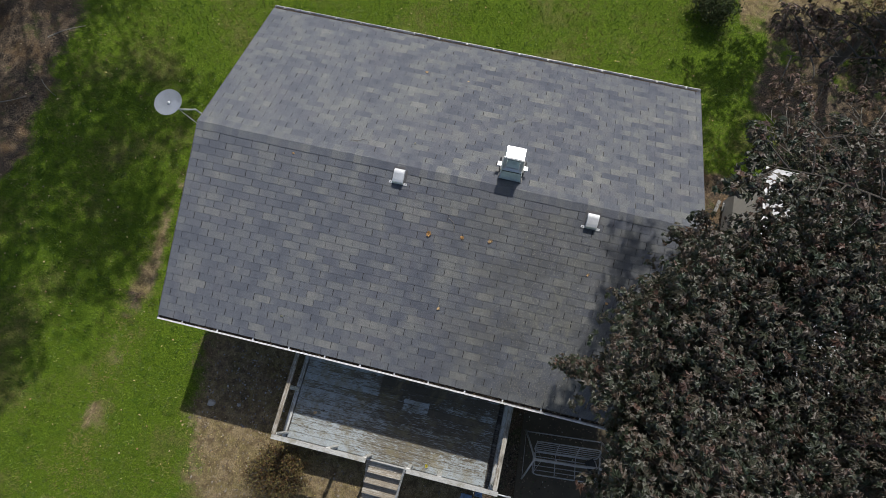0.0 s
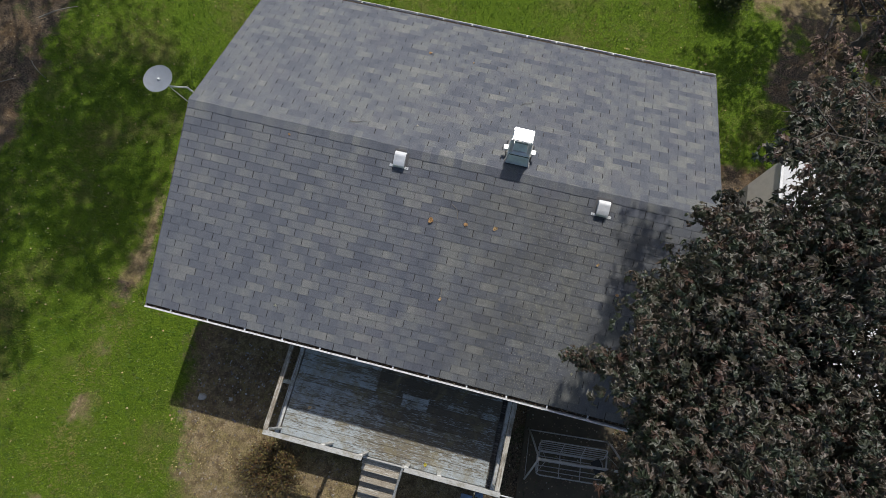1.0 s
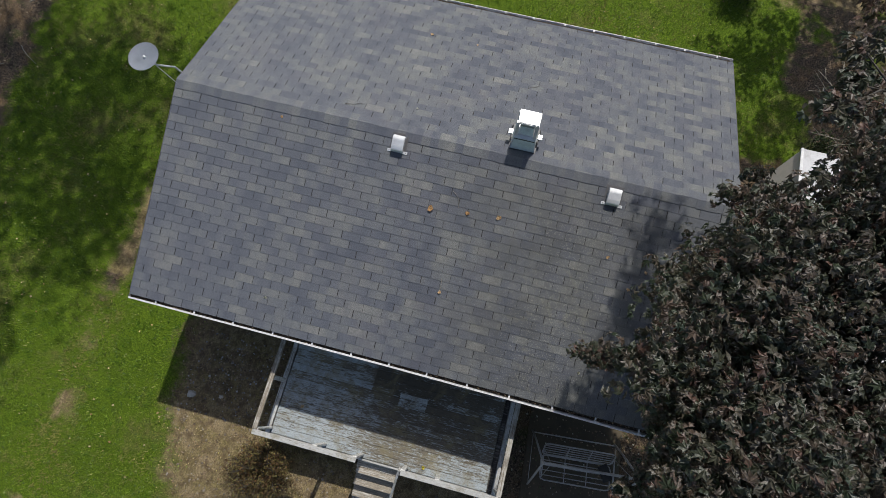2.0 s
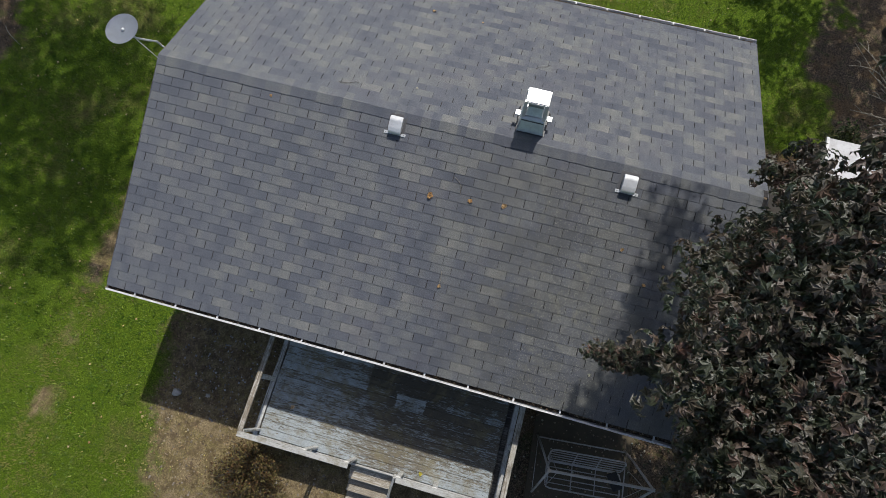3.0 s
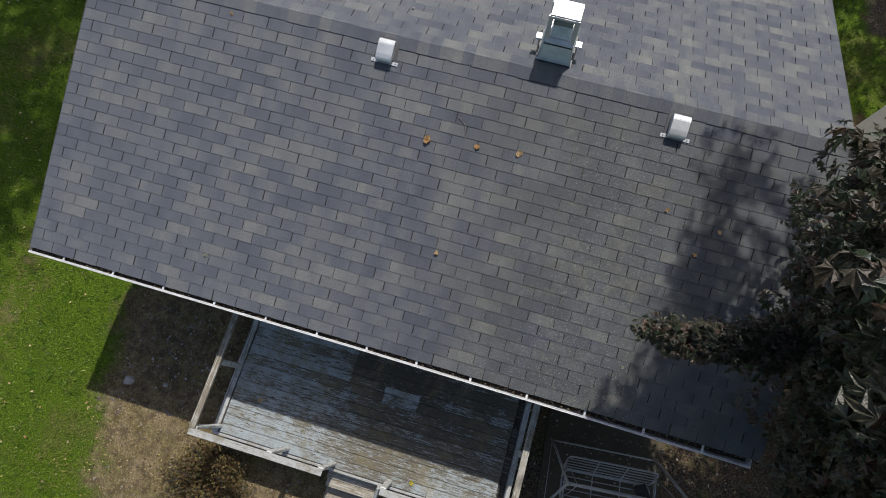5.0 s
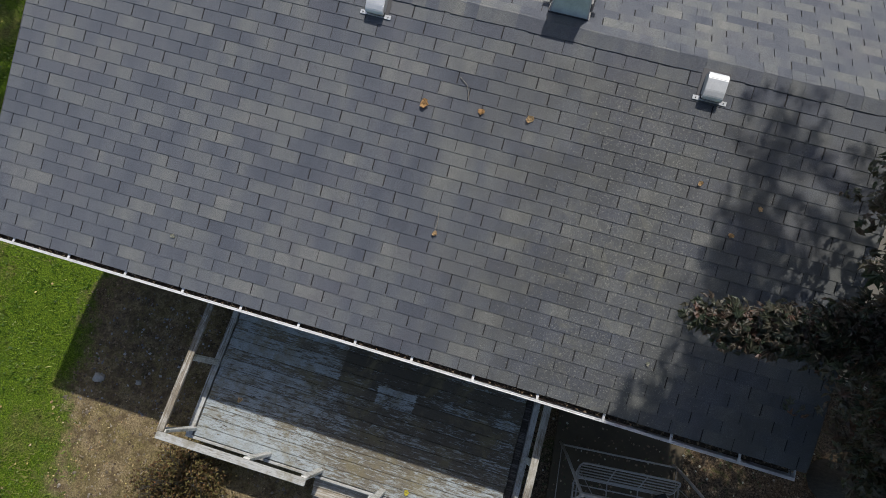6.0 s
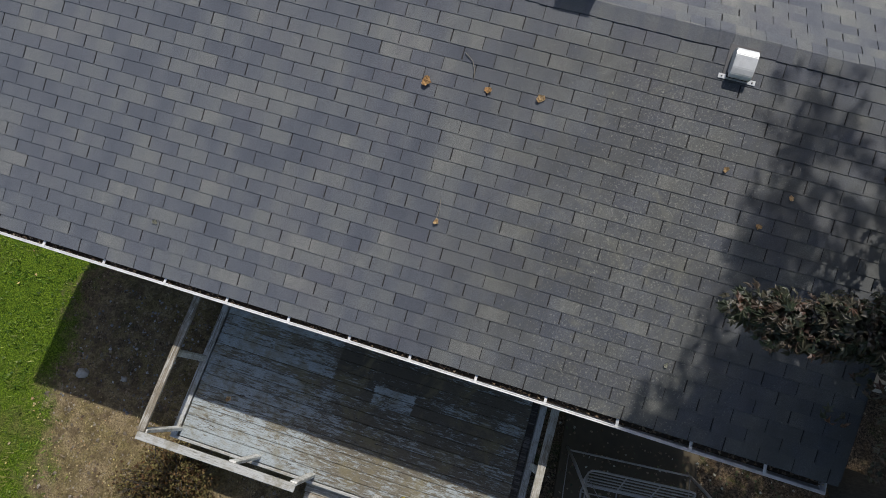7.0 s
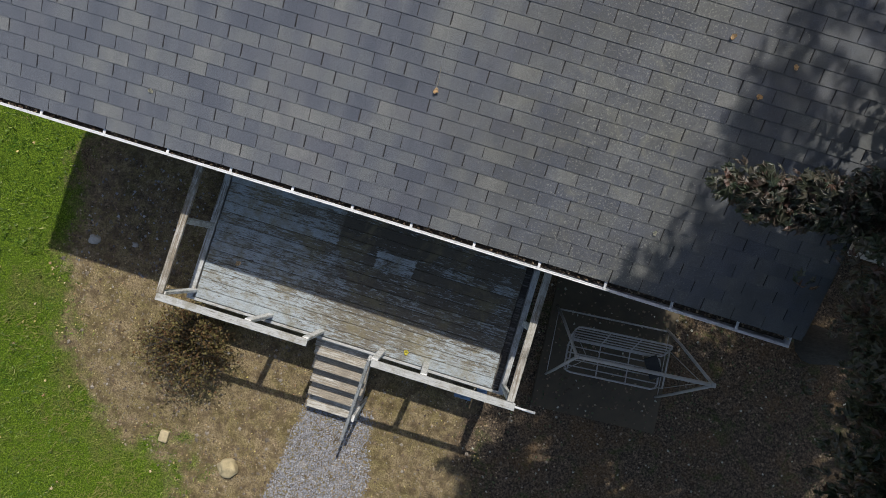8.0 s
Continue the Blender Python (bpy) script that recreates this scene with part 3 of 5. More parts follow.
# ---------------------------------------------------------------- gutters
def gutter(name, side, label, end, lean):
    """lean: how far the far end stands off the eave."""

    def out(x):
        return side * lean * max(0.0, (x - 4.5) / 5.0)

    top = EAVE - 0.035
    g = tagged(empty(name, (LENGTH / 2, side * (RUN + 0.05), top - 0.1)), label, "gutter")
    y0, y1 = side * (RUN - 0.005), side * (RUN + 0.109)
    bm = bmesh.new()
    lip = 1.0 if side < 0 else 0.36
    la, lb, lc = (side * (RUN + 0.109 - lip * d) for d in (0.011, 0.019, 0.029))
    prof = [(y0, top + 0.01), (y0, top - 0.1), (side * (RUN + 0.075), top - 0.1), (side * (RUN + 0.085), top - 0.06), (y1, top - 0.03), (y1, top), (la, top), (la, top - 0.007), (lb, top - 0.007), (lb, top), (lc, top), (lc, top - 0.012)]
    inner = [(y0 + side * 0.003, top + 0.01), (y0 + side * 0.003, top - 0.096), (side * (RUN + 0.072), top - 0.096), (side * (RUN + 0.081), top - 0.058), (y1 - side * 0.004, top - 0.028), (y1 - side * 0.004, top - 0.012), (lc + side * 0.003, top - 0.012)]
    ring = prof + inner[::-1]
    rings = [[bm.verts.new((x, y + out(x), z)) for y, z in ring] for x in (-0.01, 4.5, end)]
    for a, b in zip(rings, rings[1:]):
        for k in range(len(ring)):
            k2 = (k + 1) % len(ring)
            bm.faces.new((a[k], a[k2], b[k2], b[k]))
    for x in (-0.01, end):
        pts = [bm.verts.new((x, y + out(x), z)) for y, z in prof[:6]]
        bm.faces.new(pts)
    bmesh.ops.recalc_face_normals(bm, faces=bm.faces[:])
    part("trough", bm, WHITE_METAL, g, "white enamelled trough")
    # dead leaves and grit lying in the trough
    n = 700
    px = np.sort(rng.uniform(0.02, end - 0.02, n))
    bm = bmesh.new()
    rows = []
    for x in np.arange(0.0, end - 0.02, 0.05):
        z = top - 0.036 + 0.016 * fnoise(x, side, 3.0)
        rows.append([bm.verts.new((x, side * (RUN + 0.08 * u), z + 0.012 * fnoise(x, u * 3 + side, 9.0))) for u in (0, 0.35, 0.7, 1.0)])
    for a, b in zip(rows, rows[1:]):
        for k in range(3):
            bm.faces.new((a[k], a[k + 1], b[k + 1], b[k]) if side > 0 else (a[k], b[k], b[k + 1], a[k + 1]))
    grit = part("debris", bm, MUCK, g, "dark rotting leaf litter")
    grit["kind"] = "stuff"
    if side < 0:
        pts = np.c_[px, side * (RUN + rng.uniform(0.0, 0.078, n)), top - 0.012 + rng.uniform(-0.012, 0.014, n)]
        nor = rng.normal(size=(n, 3)) * 0.6 + np.array([0, 0, 1.0])
        nor /= np.linalg.norm(nor, axis=1)[:, None]
        v, f = leaf_mesh(pts, nor, 0.022, 3)
        bits = from_arrays("dead_leaves", v, f, DEADLEAF, g)
        bits["kind"] = "stuff"
    step, x = (0.682 if side < 0 else 0.6), 3.215
    while x > 0.4:
        x -= step
    while x < end - 0.1:
        if 0.1 < x:
            back = y0 if side < 0 else y1 - 0.055
            bm = boxed((x - 0.014, min(back, y1 + out(x)), top - 0.004), (x + 0.014, max(back, y1 + out(x)), top + 0.006), 0.002)
            part("hanger", bm, WHITE_METAL, g)
        x += step * (1 + 0.05 * math.sin(17 * x))
    return g


gutter("gutter", -1, "white metal gutter filled with dead leaves along the eave", 9.45, 0.035)
gutter("gutter", 1, "white metal gutter along the sunlit eave", LENGTH + 0.01, 0.0)


# ---------------------------------------------------------------- deck
def deck_boards():
    d = tagged(empty("deck", (4.8, -4.3, 0)), "raised wooden deck with peeling grey paint and a plain railing", "deck")
    x0, x1, front, back = 2.605, 6.865, -5.32, -3.22
    width, gap = 0.134, 0.005
    y = front
    while y < back - 0.02:
        y2 = min(y + width, back)
        dx = rng.uniform(-0.008, 0.008)
        part("board", boxed((x0 + dx, y, DECK - 0.03 + rng.uniform(-0.002, 0.002)), (x1 + dx, y2, DECK + rng.uniform(-0.003, 0.003)), 0.0025), DECK_WOOD, d)
        y = y2 + gap
    part("rim_board", boxed((x0 - 0.11, front - 0.01, DECK - 0.19), (x0 - 0.02, back, DECK + 0.012), 0.005), RAIL_WOOD_Y, d)
    part("rim_board", boxed((x1 + 0.11, front - 0.01, DECK - 0.19), (x1 + 0.19, back, DECK + 0.02), 0.005), RAIL_WOOD_Y, d)
    part("rim_board", boxed((x0 - 0.11, front - 0.05, DECK - 0.2), (x1 + 0.19, front - 0.012, DECK - 0.004), 0.004), RAIL_WOOD, d)
    part("joist", boxed((x1 + 0.01, front, DECK - 0.19), (x1 + 0.1, back, DECK - 0.06), 0.004), DARK_WOOD, d, "dark bare joist beside the rim")
    for y in (-4.8, -4.2, -3.6):
        part("joist", boxed((x0, y, DECK - 0.2), (x1, y + 0.04, DECK - 0.034), 0), DARK_WOOD, d)
    for x in (2.66, 4.4, 5.3, 6.92):
        part("support_post", boxed((x - 0.045, -5.29, -0.1), (x + 0.045, -5.2, DECK - 0.2), 0.004), RAIL_WOOD, d)
    # railing
    yr, xl, xr = -5.30, 2.563, 7.02
    posts = [(xl + 0.02, yr + 0.02), (3.69, yr), (4.43, yr), (5.31, yr), (5.93, yr), (xr, yr + 0.02)]
    for x, y in posts:
        part("rail_post", boxed((x - 0.042, y + 0.02, DECK - 0.19), (x + 0.042, y + 0.062, RAIL - 0.036), 0.005), POST_WOOD, d)
    for x, y in ((xl - 0.015, -4.32), (xr + 0.02, -4.35)):
        part("rail_post", boxed((x - 0.02, y - 0.042, DECK - 0.19), (x + 0.022, y + 0.042, RAIL - 0.036), 0.005), POST_WOOD, d)
    for a, b in (((xl - 0.03, yr), (4.47, yr)), ((5.28, yr), (xr + 0.07, yr))):
        part("top_rail", beam(bmesh.new(), (*a, RAIL - 0.018), (*b, RAIL - 0.018), 0.09, 0.036), RAIL_WOOD, d)
    for x in (xl, xr):
        part("top_rail", beam(bmesh.new(), (x, yr + 0.05, RAIL - 0.018), (x, -3.22, RAIL - 0.018), 0.09, 0.036), BARE_RAIL, d, "side rail worn down to bare wood")
    return d


deck_boards()


def white_pipe():
    p = mesh_object("pipe", tube(bmesh.new(), [(7.05, -5.3, RAIL - 0.05), (7.2, -5.302, RAIL - 0.05), (7.35, -5.3, RAIL - 0.055)], [0.014, 0.014, 0.018], 10), WHITE_METAL, True)
    tagged(p, "thin white pipe fixed to the railing corner", "pipe")


white_pipe()


def stairs():
    s = tagged(empty("stairs", (4.8, -6.0, 0)), "weathered wooden stairs with five treads from deck to gravel", "stairs")
    x0, x1, n, run, rise = 4.37, 5.17, 5, 0.236, 0.19
    for k in range(n):
        y = -5.372 - run * k
        z = DECK - rise * (k + 1)
        part("tread", boxed((x0 + rng.uniform(-0.012, 0.012), y - 0.248, z - 0.036), (x1, y - 0.132, z + rng.uniform(-0.003, 0.003)), 0.005), TREAD_WOOD, s)
        part("tread", boxed((x0 + rng.uniform(-0.012, 0.012), y - 0.126, z - 0.036), (x1, y - 0.002, z + rng.uniform(-0.003, 0.003)), 0.005), TREAD_WOOD, s)
    for x in (x0 + 0.03, x1 - 0.03):
        part("stringer", beam(bmesh.new(), (x, -5.38, DECK - 0.36), (x, -5.36 - run * 5, 0.0), 0.038, 0.2), RAIL_WOOD_Y, s)
    part("newel_post", boxed((5.175, -6.3, -0.05), (5.213, -6.21, 1.2), 0.005), POST_WOOD, s)
    part("handrail", beam(bmesh.new(), (5.25, -5.25, RAIL - 0.05), (5.11, -6.62, 0.95), 0.04, 0.09), RAIL_WOOD_Y, s)
    return s


stairs()


# ---------------------------------------------------------------- roof fittings
def roof_vent(x, at):
    """A box vent; at: how far down the slope its open side lies."""
    y = -at * 0.95 + 0.12
    v = tagged(empty("roof_vent", (x, y, roof_z(y))), "small white metal box vent with a curved hood on the shingles", "roof vent", "roof vents")
    m = Matrix.Translation((x, 0, RIDGE)) @ Matrix(slope_matrix(-1).to_3x3()).to_4x4() @ Matrix.Translation((0, at - 0.36, 0))
    for sx in (-1, 1):
        bm = bmesh.new()
        box(bm, (sx * 0.135 - 0.035, 0.325, 0.012), (sx * 0.135 + 0.035, 0.37, 0.018), m, 0.002)
        part("tab", bm, GALVANISED, v)
        bm = bmesh.new()
        bmesh.ops.create_cone(bm, cap_ends=True, segments=8, radius1=0.008, radius2=0.006, depth=0.008, matrix=m @ Matrix.Translation((sx * 0.14, 0.348, 0.021)))
        part("screw", bm, DARK_METAL, v)
    bm = bmesh.new()
    box(bm, (-0.14, 0.04, 0.01), (0.14, 0.335, 0.016), m, 0.002)
    part("base_flange", bm, DARK_METAL, v)
    bm = bmesh.new()
    box(bm, (-0.1, 0.35, 0.013), (0.1, 0.366, 0.021), m, 0.002)
    part("front_lip", bm, GALVANISED, v)
    prof = [(0.1, 0.012), (0.09, 0.08), (0.1, 0.115), (0.125, 0.132), (0.16, 0.138), (0.28, 0.128), (0.335, 0.112), (0.36, 0.09), (0.362, 0.062), (0.31, 0.055), (0.31, 0.012)]
    bm = bmesh.new()
    a = [bm.verts.new(m @ Vector((-0.1, y2, z2))) for y2, z2 in prof]
    b = [bm.verts.new(m @ Vector((0.1, y2, z2))) for y2, z2 in prof]
    bm.faces.new(a)
    bm.faces.new(b[::-1])
    for k in range(len(prof)):
        k2 = (k + 1) % len(prof)
        bm.faces.new((a[k], b[k], b[k2], a[k2]))
    es = [e for e in bm.edges if len(e.link_faces) == 2]
    bmesh.ops.bevel(bm, geom=es, offset=0.006, segments=2, affect="EDGES")
    bmesh.ops.recalc_face_normals(bm, faces=bm.faces[:])
    part("hood", bm, GALVANISED, v)
    bm = bmesh.new()
    box(bm, (-0.085, 0.3, 0.016), (0.085, 0.345, 0.056), m, 0.0)
    part("grille", bm, DARK_METAL, v)
    return v


roof_vent(4.0, 0.36)
roof_vent(7.575, 0.41)


def frustum(lo, hi):
    """A tapered box between two rectangles (x0, x1, y0, y1, z)."""
    bm = bmesh.new()
    rings = []
    for x0, x1, y0, y1, z in (lo, hi):
        rings.append([bm.verts.new(p) for p in ((x0, y0, z), (x1, y0, z), (x1, y1, z), (x0, y1, z))])
    a, b = rings
    bm.faces.new(a[::-1])
    bm.faces.new(b)
    for k in range(4):
        bm.faces.new((a[k], a[(k + 1) % 4], b[(k + 1) % 4], b[k]))
    return bm


def chimney():
    c = tagged(empty("chimney", (5.98, 0.35, RIDGE)), "square grey-green metal flue with a white rain cap", "chimney")
    part("flashing", frustum((5.72, 6.24, 0.12, 0.66, RIDGE - 0.24), (5.76, 6.2, 0.15, 0.6, RIDGE - 0.03)), DARK_METAL, c)
    part("skirt", frustum((5.77, 6.19, 0.15, 0.56, RIDGE - 0.1), (5.815, 6.145, 0.21, 0.52, RIDGE + 0.28)), GREEN_METAL, c, "grey-green sheet-metal casing")
    part("seam", boxed((5.805, 0.194, RIDGE + 0.235), (6.155, 0.206, RIDGE + 0.25), 0.003), DARK_METAL, c)
    part("collar", frustum((5.8, 6.16, 0.2, 0.53, RIDGE + 0.28), (5.83, 6.13, 0.235, 0.5, RIDGE + 0.31)), GALVANISED, c)
    part("flue_shoulder", frustum((5.86, 6.1, 0.25, 0.485, RIDGE + 0.3), (5.88, 6.08, 0.34, 0.47, RIDGE + 0.42)), GREEN_METAL, c, "sloping pale shoulder of the flue")
    part("screen", frustum((5.87, 6.09, 0.335, 0.475, RIDGE + 0.42), (5.86, 6.1, 0.33, 0.48, RIDGE + 0.612)), DARK_MESH, c, "dark grey-green spark screen")
    for x in (5.805, 6.105):
        for y0, y1, dy in ((0.215, 0.24, 0.065), (0.485, 0.505, -0.02)):
            part("cap_leg", frustum((x, x + 0.05, y0, y1, RIDGE + 0.28), (x, x + 0.05, y0 + dy, y1 + dy, RIDGE + 0.615)), GALVANISED, c)
    part("cap", frustum((5.815, 6.155, 0.265, 0.5, RIDGE + 0.61), (5.822, 6.148, 0.272, 0.493, RIDGE + 0.655)), GALVANISED, c, "white sheet-metal rain cap")
    part("cap_rim", boxed((5.81, 0.258, RIDGE + 0.603), (6.16, 0.268, RIDGE + 0.64), 0.003), GALVANISED, c)
    for xa, xb in ((5.77, 5.815), (6.19, 6.145)):
        part("corner_trim", beam(bmesh.new(), (xa, 0.15, RIDGE - 0.1), (xb, 0.21, RIDGE + 0.28), 0.016, 0.016, 0.002, (0, 1, 0)), GALVANISED, c)
    part("base_rim", boxed((5.755, 0.135, RIDGE - 0.075), (6.205, 0.155, RIDGE - 0.05), 0.004), GREEN_METAL, c)
    for x0, x1 in ((5.7, 5.78), (6.18, 6.26)):
        part("bracket", boxed((x0, 0.34, RIDGE + 0.08), (x1, 0.43, RIDGE + 0.115), 0.006), GALVANISED, c)
    return c


chimney()


def satellite_dish():
    d = tagged(empty("satellite_dish", (-0.1, 0.05, RIDGE - 0.4)), "grey oval satellite dish on a bent mast at the gable end", "satellite dish")
    centre = Vector((-0.36, 0.02, RIDGE + 0.48))
    n = Vector((-0.1, -0.12, 1.0)).normalized()
    x = Vector((1, 0, 0.1)).cross(n).normalized()
    y = n.cross(x)
    bm = bmesh.new()
    rings = []
    for r in (0.02, 0.1, 0.19, 0.25, 0.272):
        rings.append([bm.verts.new(centre + (x * math.cos(a) * 0.92 + y * math.sin(a)) * r + n * (r * r * 0.55 - 0.03)) for a in (2 * math.pi * k / 36 for k in range(36))])
    for a, b in zip(rings, rings[1:]):
        for k in range(36):
            bm.faces.new((a[k], a[(k + 1) % 36], b[(k + 1) % 36], b[k]))
    bm.faces.new(rings[0][::-1])
    bmesh.ops.solidify(bm, geom=bm.faces[:], thickness=0.05)
    bmesh.ops.recalc_face_normals(bm, faces=bm.faces[:])
    part("reflector", bm, paint_material("dish_grey", (0.37, 0.4, 0.46), 0.45, 0.15), d, "matt grey oval reflector", True)
    bm = bmesh.new()
    bmesh.ops.create_uvsphere(bm, u_segments=12, v_segments=8, radius=0.026, matrix=Matrix.Translation(centre - n * 0.012))
    part("hub", bm, WHITE_METAL, d, smooth=True)
    part("mast", tube(bmesh.new(), [(-0.01, 0.2, RIDGE - 0.16), (-0.075, 0.2, RIDGE - 0.06), (-0.09, 0.187, RIDGE + 0.05), (-0.11, 0.079, RIDGE + 0.22), (-0.15, -0.03, RIDGE + 0.4), (-0.3, 0.0, RIDGE + 0.43)], 0.017, 10), GALVANISED, d)
    part("strut", tube(bmesh.new(), [(-0.01, -0.04, RIDGE - 0.08), (-0.14, -0.05, RIDGE + 0.4)], 0.008, 8), GALVANISED, d)
    return d


satellite_dish()


# ---------------------------------------------------------------- swing and slab
slab = mesh_object("concrete_slab", boxed((7.6, -5.55, -0.06), (9.55, -3.3, 0.03), 0.01), stone_material("old_concrete", [(0, (0.092, 0.074, 0.048)), (0.5, (0.108, 0.088, 0.058)), (1, (0.125, 0.1, 0.066))], 2.5))
slab.matrix_world = Matrix.Rotation(radians(4), 4, "Z") @ Matrix.Translation((-0.35, -0.55, 0))
tagged(slab, "stained dark concrete slab below the eave", "slab", kind="structure")


def garden_swing():
    g = tagged(empty("garden_swing", (8.55, -4.44, 0)), "bare grey tubular garden swing frame on a concrete slab", "garden swing")
    g.matrix_world = Matrix.Translation((8.55, -4.44, 0.03)) @ Matrix.Rotation(radians(5.2), 4, "Z")
    bpy.context.view_layer.update()
    M = g.matrix_world

    def bar(name, pts, r=0.018, sides=8, material=None):
        return part(name, tube(bmesh.new(), [M @ Vector(p) for p in pts], r, sides), material or STEEL, g, smooth=True)

    bar("top_bar", [(-0.87, 0, 1.78), (0.87, 0, 1.78)], 0.024)
    for x in (-0.86, 0.86):
        for s in (-1, 1):
            bar("leg", [(x, 0, 1.8), (x, s * 0.36, 0.62), (x - 0.01 * s, s * 0.53, 0.0)], 0.021)
        part("joint", boxed((-0.028, -0.03, -0.028), (0.028, 0.03, 0.03), 0.01, M @ Matrix.Translation((x, 0, 1.78))), STEEL, g)
        bar("brace", [(x, 0.5, 0.1), (x, -0.5, 0.1)], 0.006)
    bar("brace", [(-0.85, 0.5, 0.1), (0.85, 0.5, 0.1)], 0.013)

    def ring(name, corners, r):
        """A closed tube frame with rounded corners."""
        pts = []
        for k, c in enumerate(corners):
            c, before, after = Vector(c), Vector(corners[k - 1]), Vector(corners[(k + 1) % len(corners)])
            a, b = c + (before - c).normalized() * 0.09, c + (after - c).normalized() * 0.09
            pts += [a, a.lerp(c, 0.5).lerp(c.lerp(b, 0.5), 0.5), b]
        bar(name, pts + pts[:2], r)

    ring("seat_frame", [(-0.69, -0.37, 0.45), (0.69, -0.37, 0.45), (0.69, 0.1, 0.41), (-0.69, 0.1, 0.41)], 0.014)
    ring("back_frame", [(-0.69, 0.12, 0.43), (0.69, 0.12, 0.43), (0.69, 0.33, 0.82), (-0.69, 0.33, 0.82)], 0.014)
    for k in range(1, 5):
        y = -0.37 + 0.094 * k
        bar("seat_bar", [(-0.69, y, 0.45 - 0.008 * k), (0.69, y, 0.45 - 0.008 * k)], 0.009, 6)
    for k in range(1, 5):
        u = k / 5
        bar("back_bar", [(-0.69, 0.12 + 0.21 * u, 0.43 + 0.39 * u), (0.69, 0.12 + 0.21 * u, 0.43 + 0.39 * u)], 0.009, 6)
    for x in (-0.21, 0.23):
        bar("cross_bar", [(x, -0.37, 0.44), (x, 0.11, 0.4), (x, 0.33, 0.81)], 0.01, 6)
    for x in (-0.69, 0.69):
        bar("armrest", [(x, -0.33, 0.45), (x, -0.3, 0.66), (x, 0.24, 0.68)], 0.012, 6)
        for y, z in ((-0.3, 0.66), (0.24, 0.68)):
            bar("chain", [(x * 1.04, 0.0, 1.77), (x, y, z)], 0.005, 6)
    pad = M @ Matrix.Translation((0.58, -0.05, 0.475)) @ Matrix.Rotation(radians(28), 4, "Z")
    part("cushion", box(bmesh.new(), (-0.1, -0.16, -0.015), (0.1, 0.16, 0.015), pad, 0.01), BLACK, g, "small black pad left on the seat")
    return g


garden_swing()


# ---------------------------------------------------------------- trees
def limb(bm, a, b, r0, r1, sag=-0.1, seg=6):
    a, b = Vector(a), Vector(b)
    side = Vector((rng.normal(), rng.normal(), 0)) * 0.08 * (b - a).length
    pts = []
    for k in range(seg + 1):
        u = k / seg
        pts.append(a.lerp(b, u) + Vector((0, 0, sag * math.sin(math.pi * u))) + side * math.sin(math.pi * u))
    tube(bm, pts, [r0 + (r1 - r0) * k / seg for k in range(seg + 1)], 7)
    return pts


def tree(base, height, clumps, leaves, size, spread, material, label, trunk_r=0.2, limbs=12, lobes=5):
    """Trunk, limbs towards the outer clumps, and a crown of leaves gathered round the clumps."""
    tr = tagged(empty("tree", base), label, "tree")
    base = Vector(base)
    top = base + Vector((0.2, 0.15, height))
    bm = bmesh.new()
    tube(bm, [base + Vector((0, 0, -0.2)), base + Vector((0.03, 0, 0.4)), base.lerp(top, 0.45) + Vector((0.1, -0.06, 0)), top], [trunk_r * 1.4, trunk_r, trunk_r * 0.7, trunk_r * 0.15], 12)
    part("trunk", bm, BARK, tr, smooth=True)
    clumps = np.asarray(clumps)
    far = clumps[rng.permutation(len(clumps))[:limbs]]
    for c in far:
        u = rng.uniform(0.3, 0.6)
        part("limb", (lambda b2: (limb(b2, base.lerp(top, u), Vector(c) - Vector((0, 0, 0.3)), trunk_r * 0.18, 0.012, -0.35), b2)[1])(bmesh.new()), BARK, tr)
    foliage(tr, clumps, leaves, size, spread, material, lobes)
    return tr


def foliage(tr, clumps, leaves, size, spread, material, lobes=5, slim=True):
    """Sprays of leaves round each twig end, drooping outwards."""
    clumps = np.asarray(clumps)
    m = leaves // 7
    which = rng.integers(0, len(clumps), m)
    off = rng.normal(size=(m, 3)) * np.array([1, 1, 0.55]) * spread
    tips = clumps[which] + off
    axis = rng.normal(size=(m, 3)) * 0.35 + np.array([0, 0, 0.9]) + off / spread * 0.2
    axis /= np.linalg.norm(axis, axis=1)[:, None]
    u = np.cross(axis, rng.normal(size=(m, 3)))
    u /= np.linalg.norm(u, axis=1)[:, None]
    w = np.cross(axis, u)
    a = (np.arange(7) * 2 * np.pi / 7)[None, :] + rng.normal(size=(m, 7)) * 0.35
    way = u[:, None] * np.cos(a)[..., None] + w[:, None] * np.sin(a)[..., None]
    sink = rng.uniform(0.25, 1.5, (m, 7))[..., None]
    pts = (tips[:, None] + way * size * rng.uniform(0.5, 1.3, (m, 7))[..., None] - axis[:, None] * sink * size).reshape(-1, 3)
    nor = (axis[:, None] + way * (sink + 0.15) + rng.normal(size=(m, 7, 3)) * 0.18).reshape(-1, 3)
    nor /= np.linalg.norm(nor, axis=1)[:, None]
    way = (way - axis[:, None] * sink).reshape(-1, 3)
    v, f = leaf_mesh(pts, nor, size, lobes, way, 0.5, 0.38, 0.25, 0.13, slim and lobes == 5)
    return from_arrays("crown", v, f, material, tr)


def crown_points(count, centre, radii, keep=lambda p: True, shell=0.55):
    out = []
    while len(out) < count:
        d = rng.normal(size=3)
        d /= np.linalg.norm(d)
        p = np.array(centre) + d * np.array(radii) * rng.uniform(shell, 1.0) ** 0.6 * (1 + 0.12 * math.sin(5 * d[0] + 3 * d[1]))
        if keep(p):
            out.append(p)
    return out


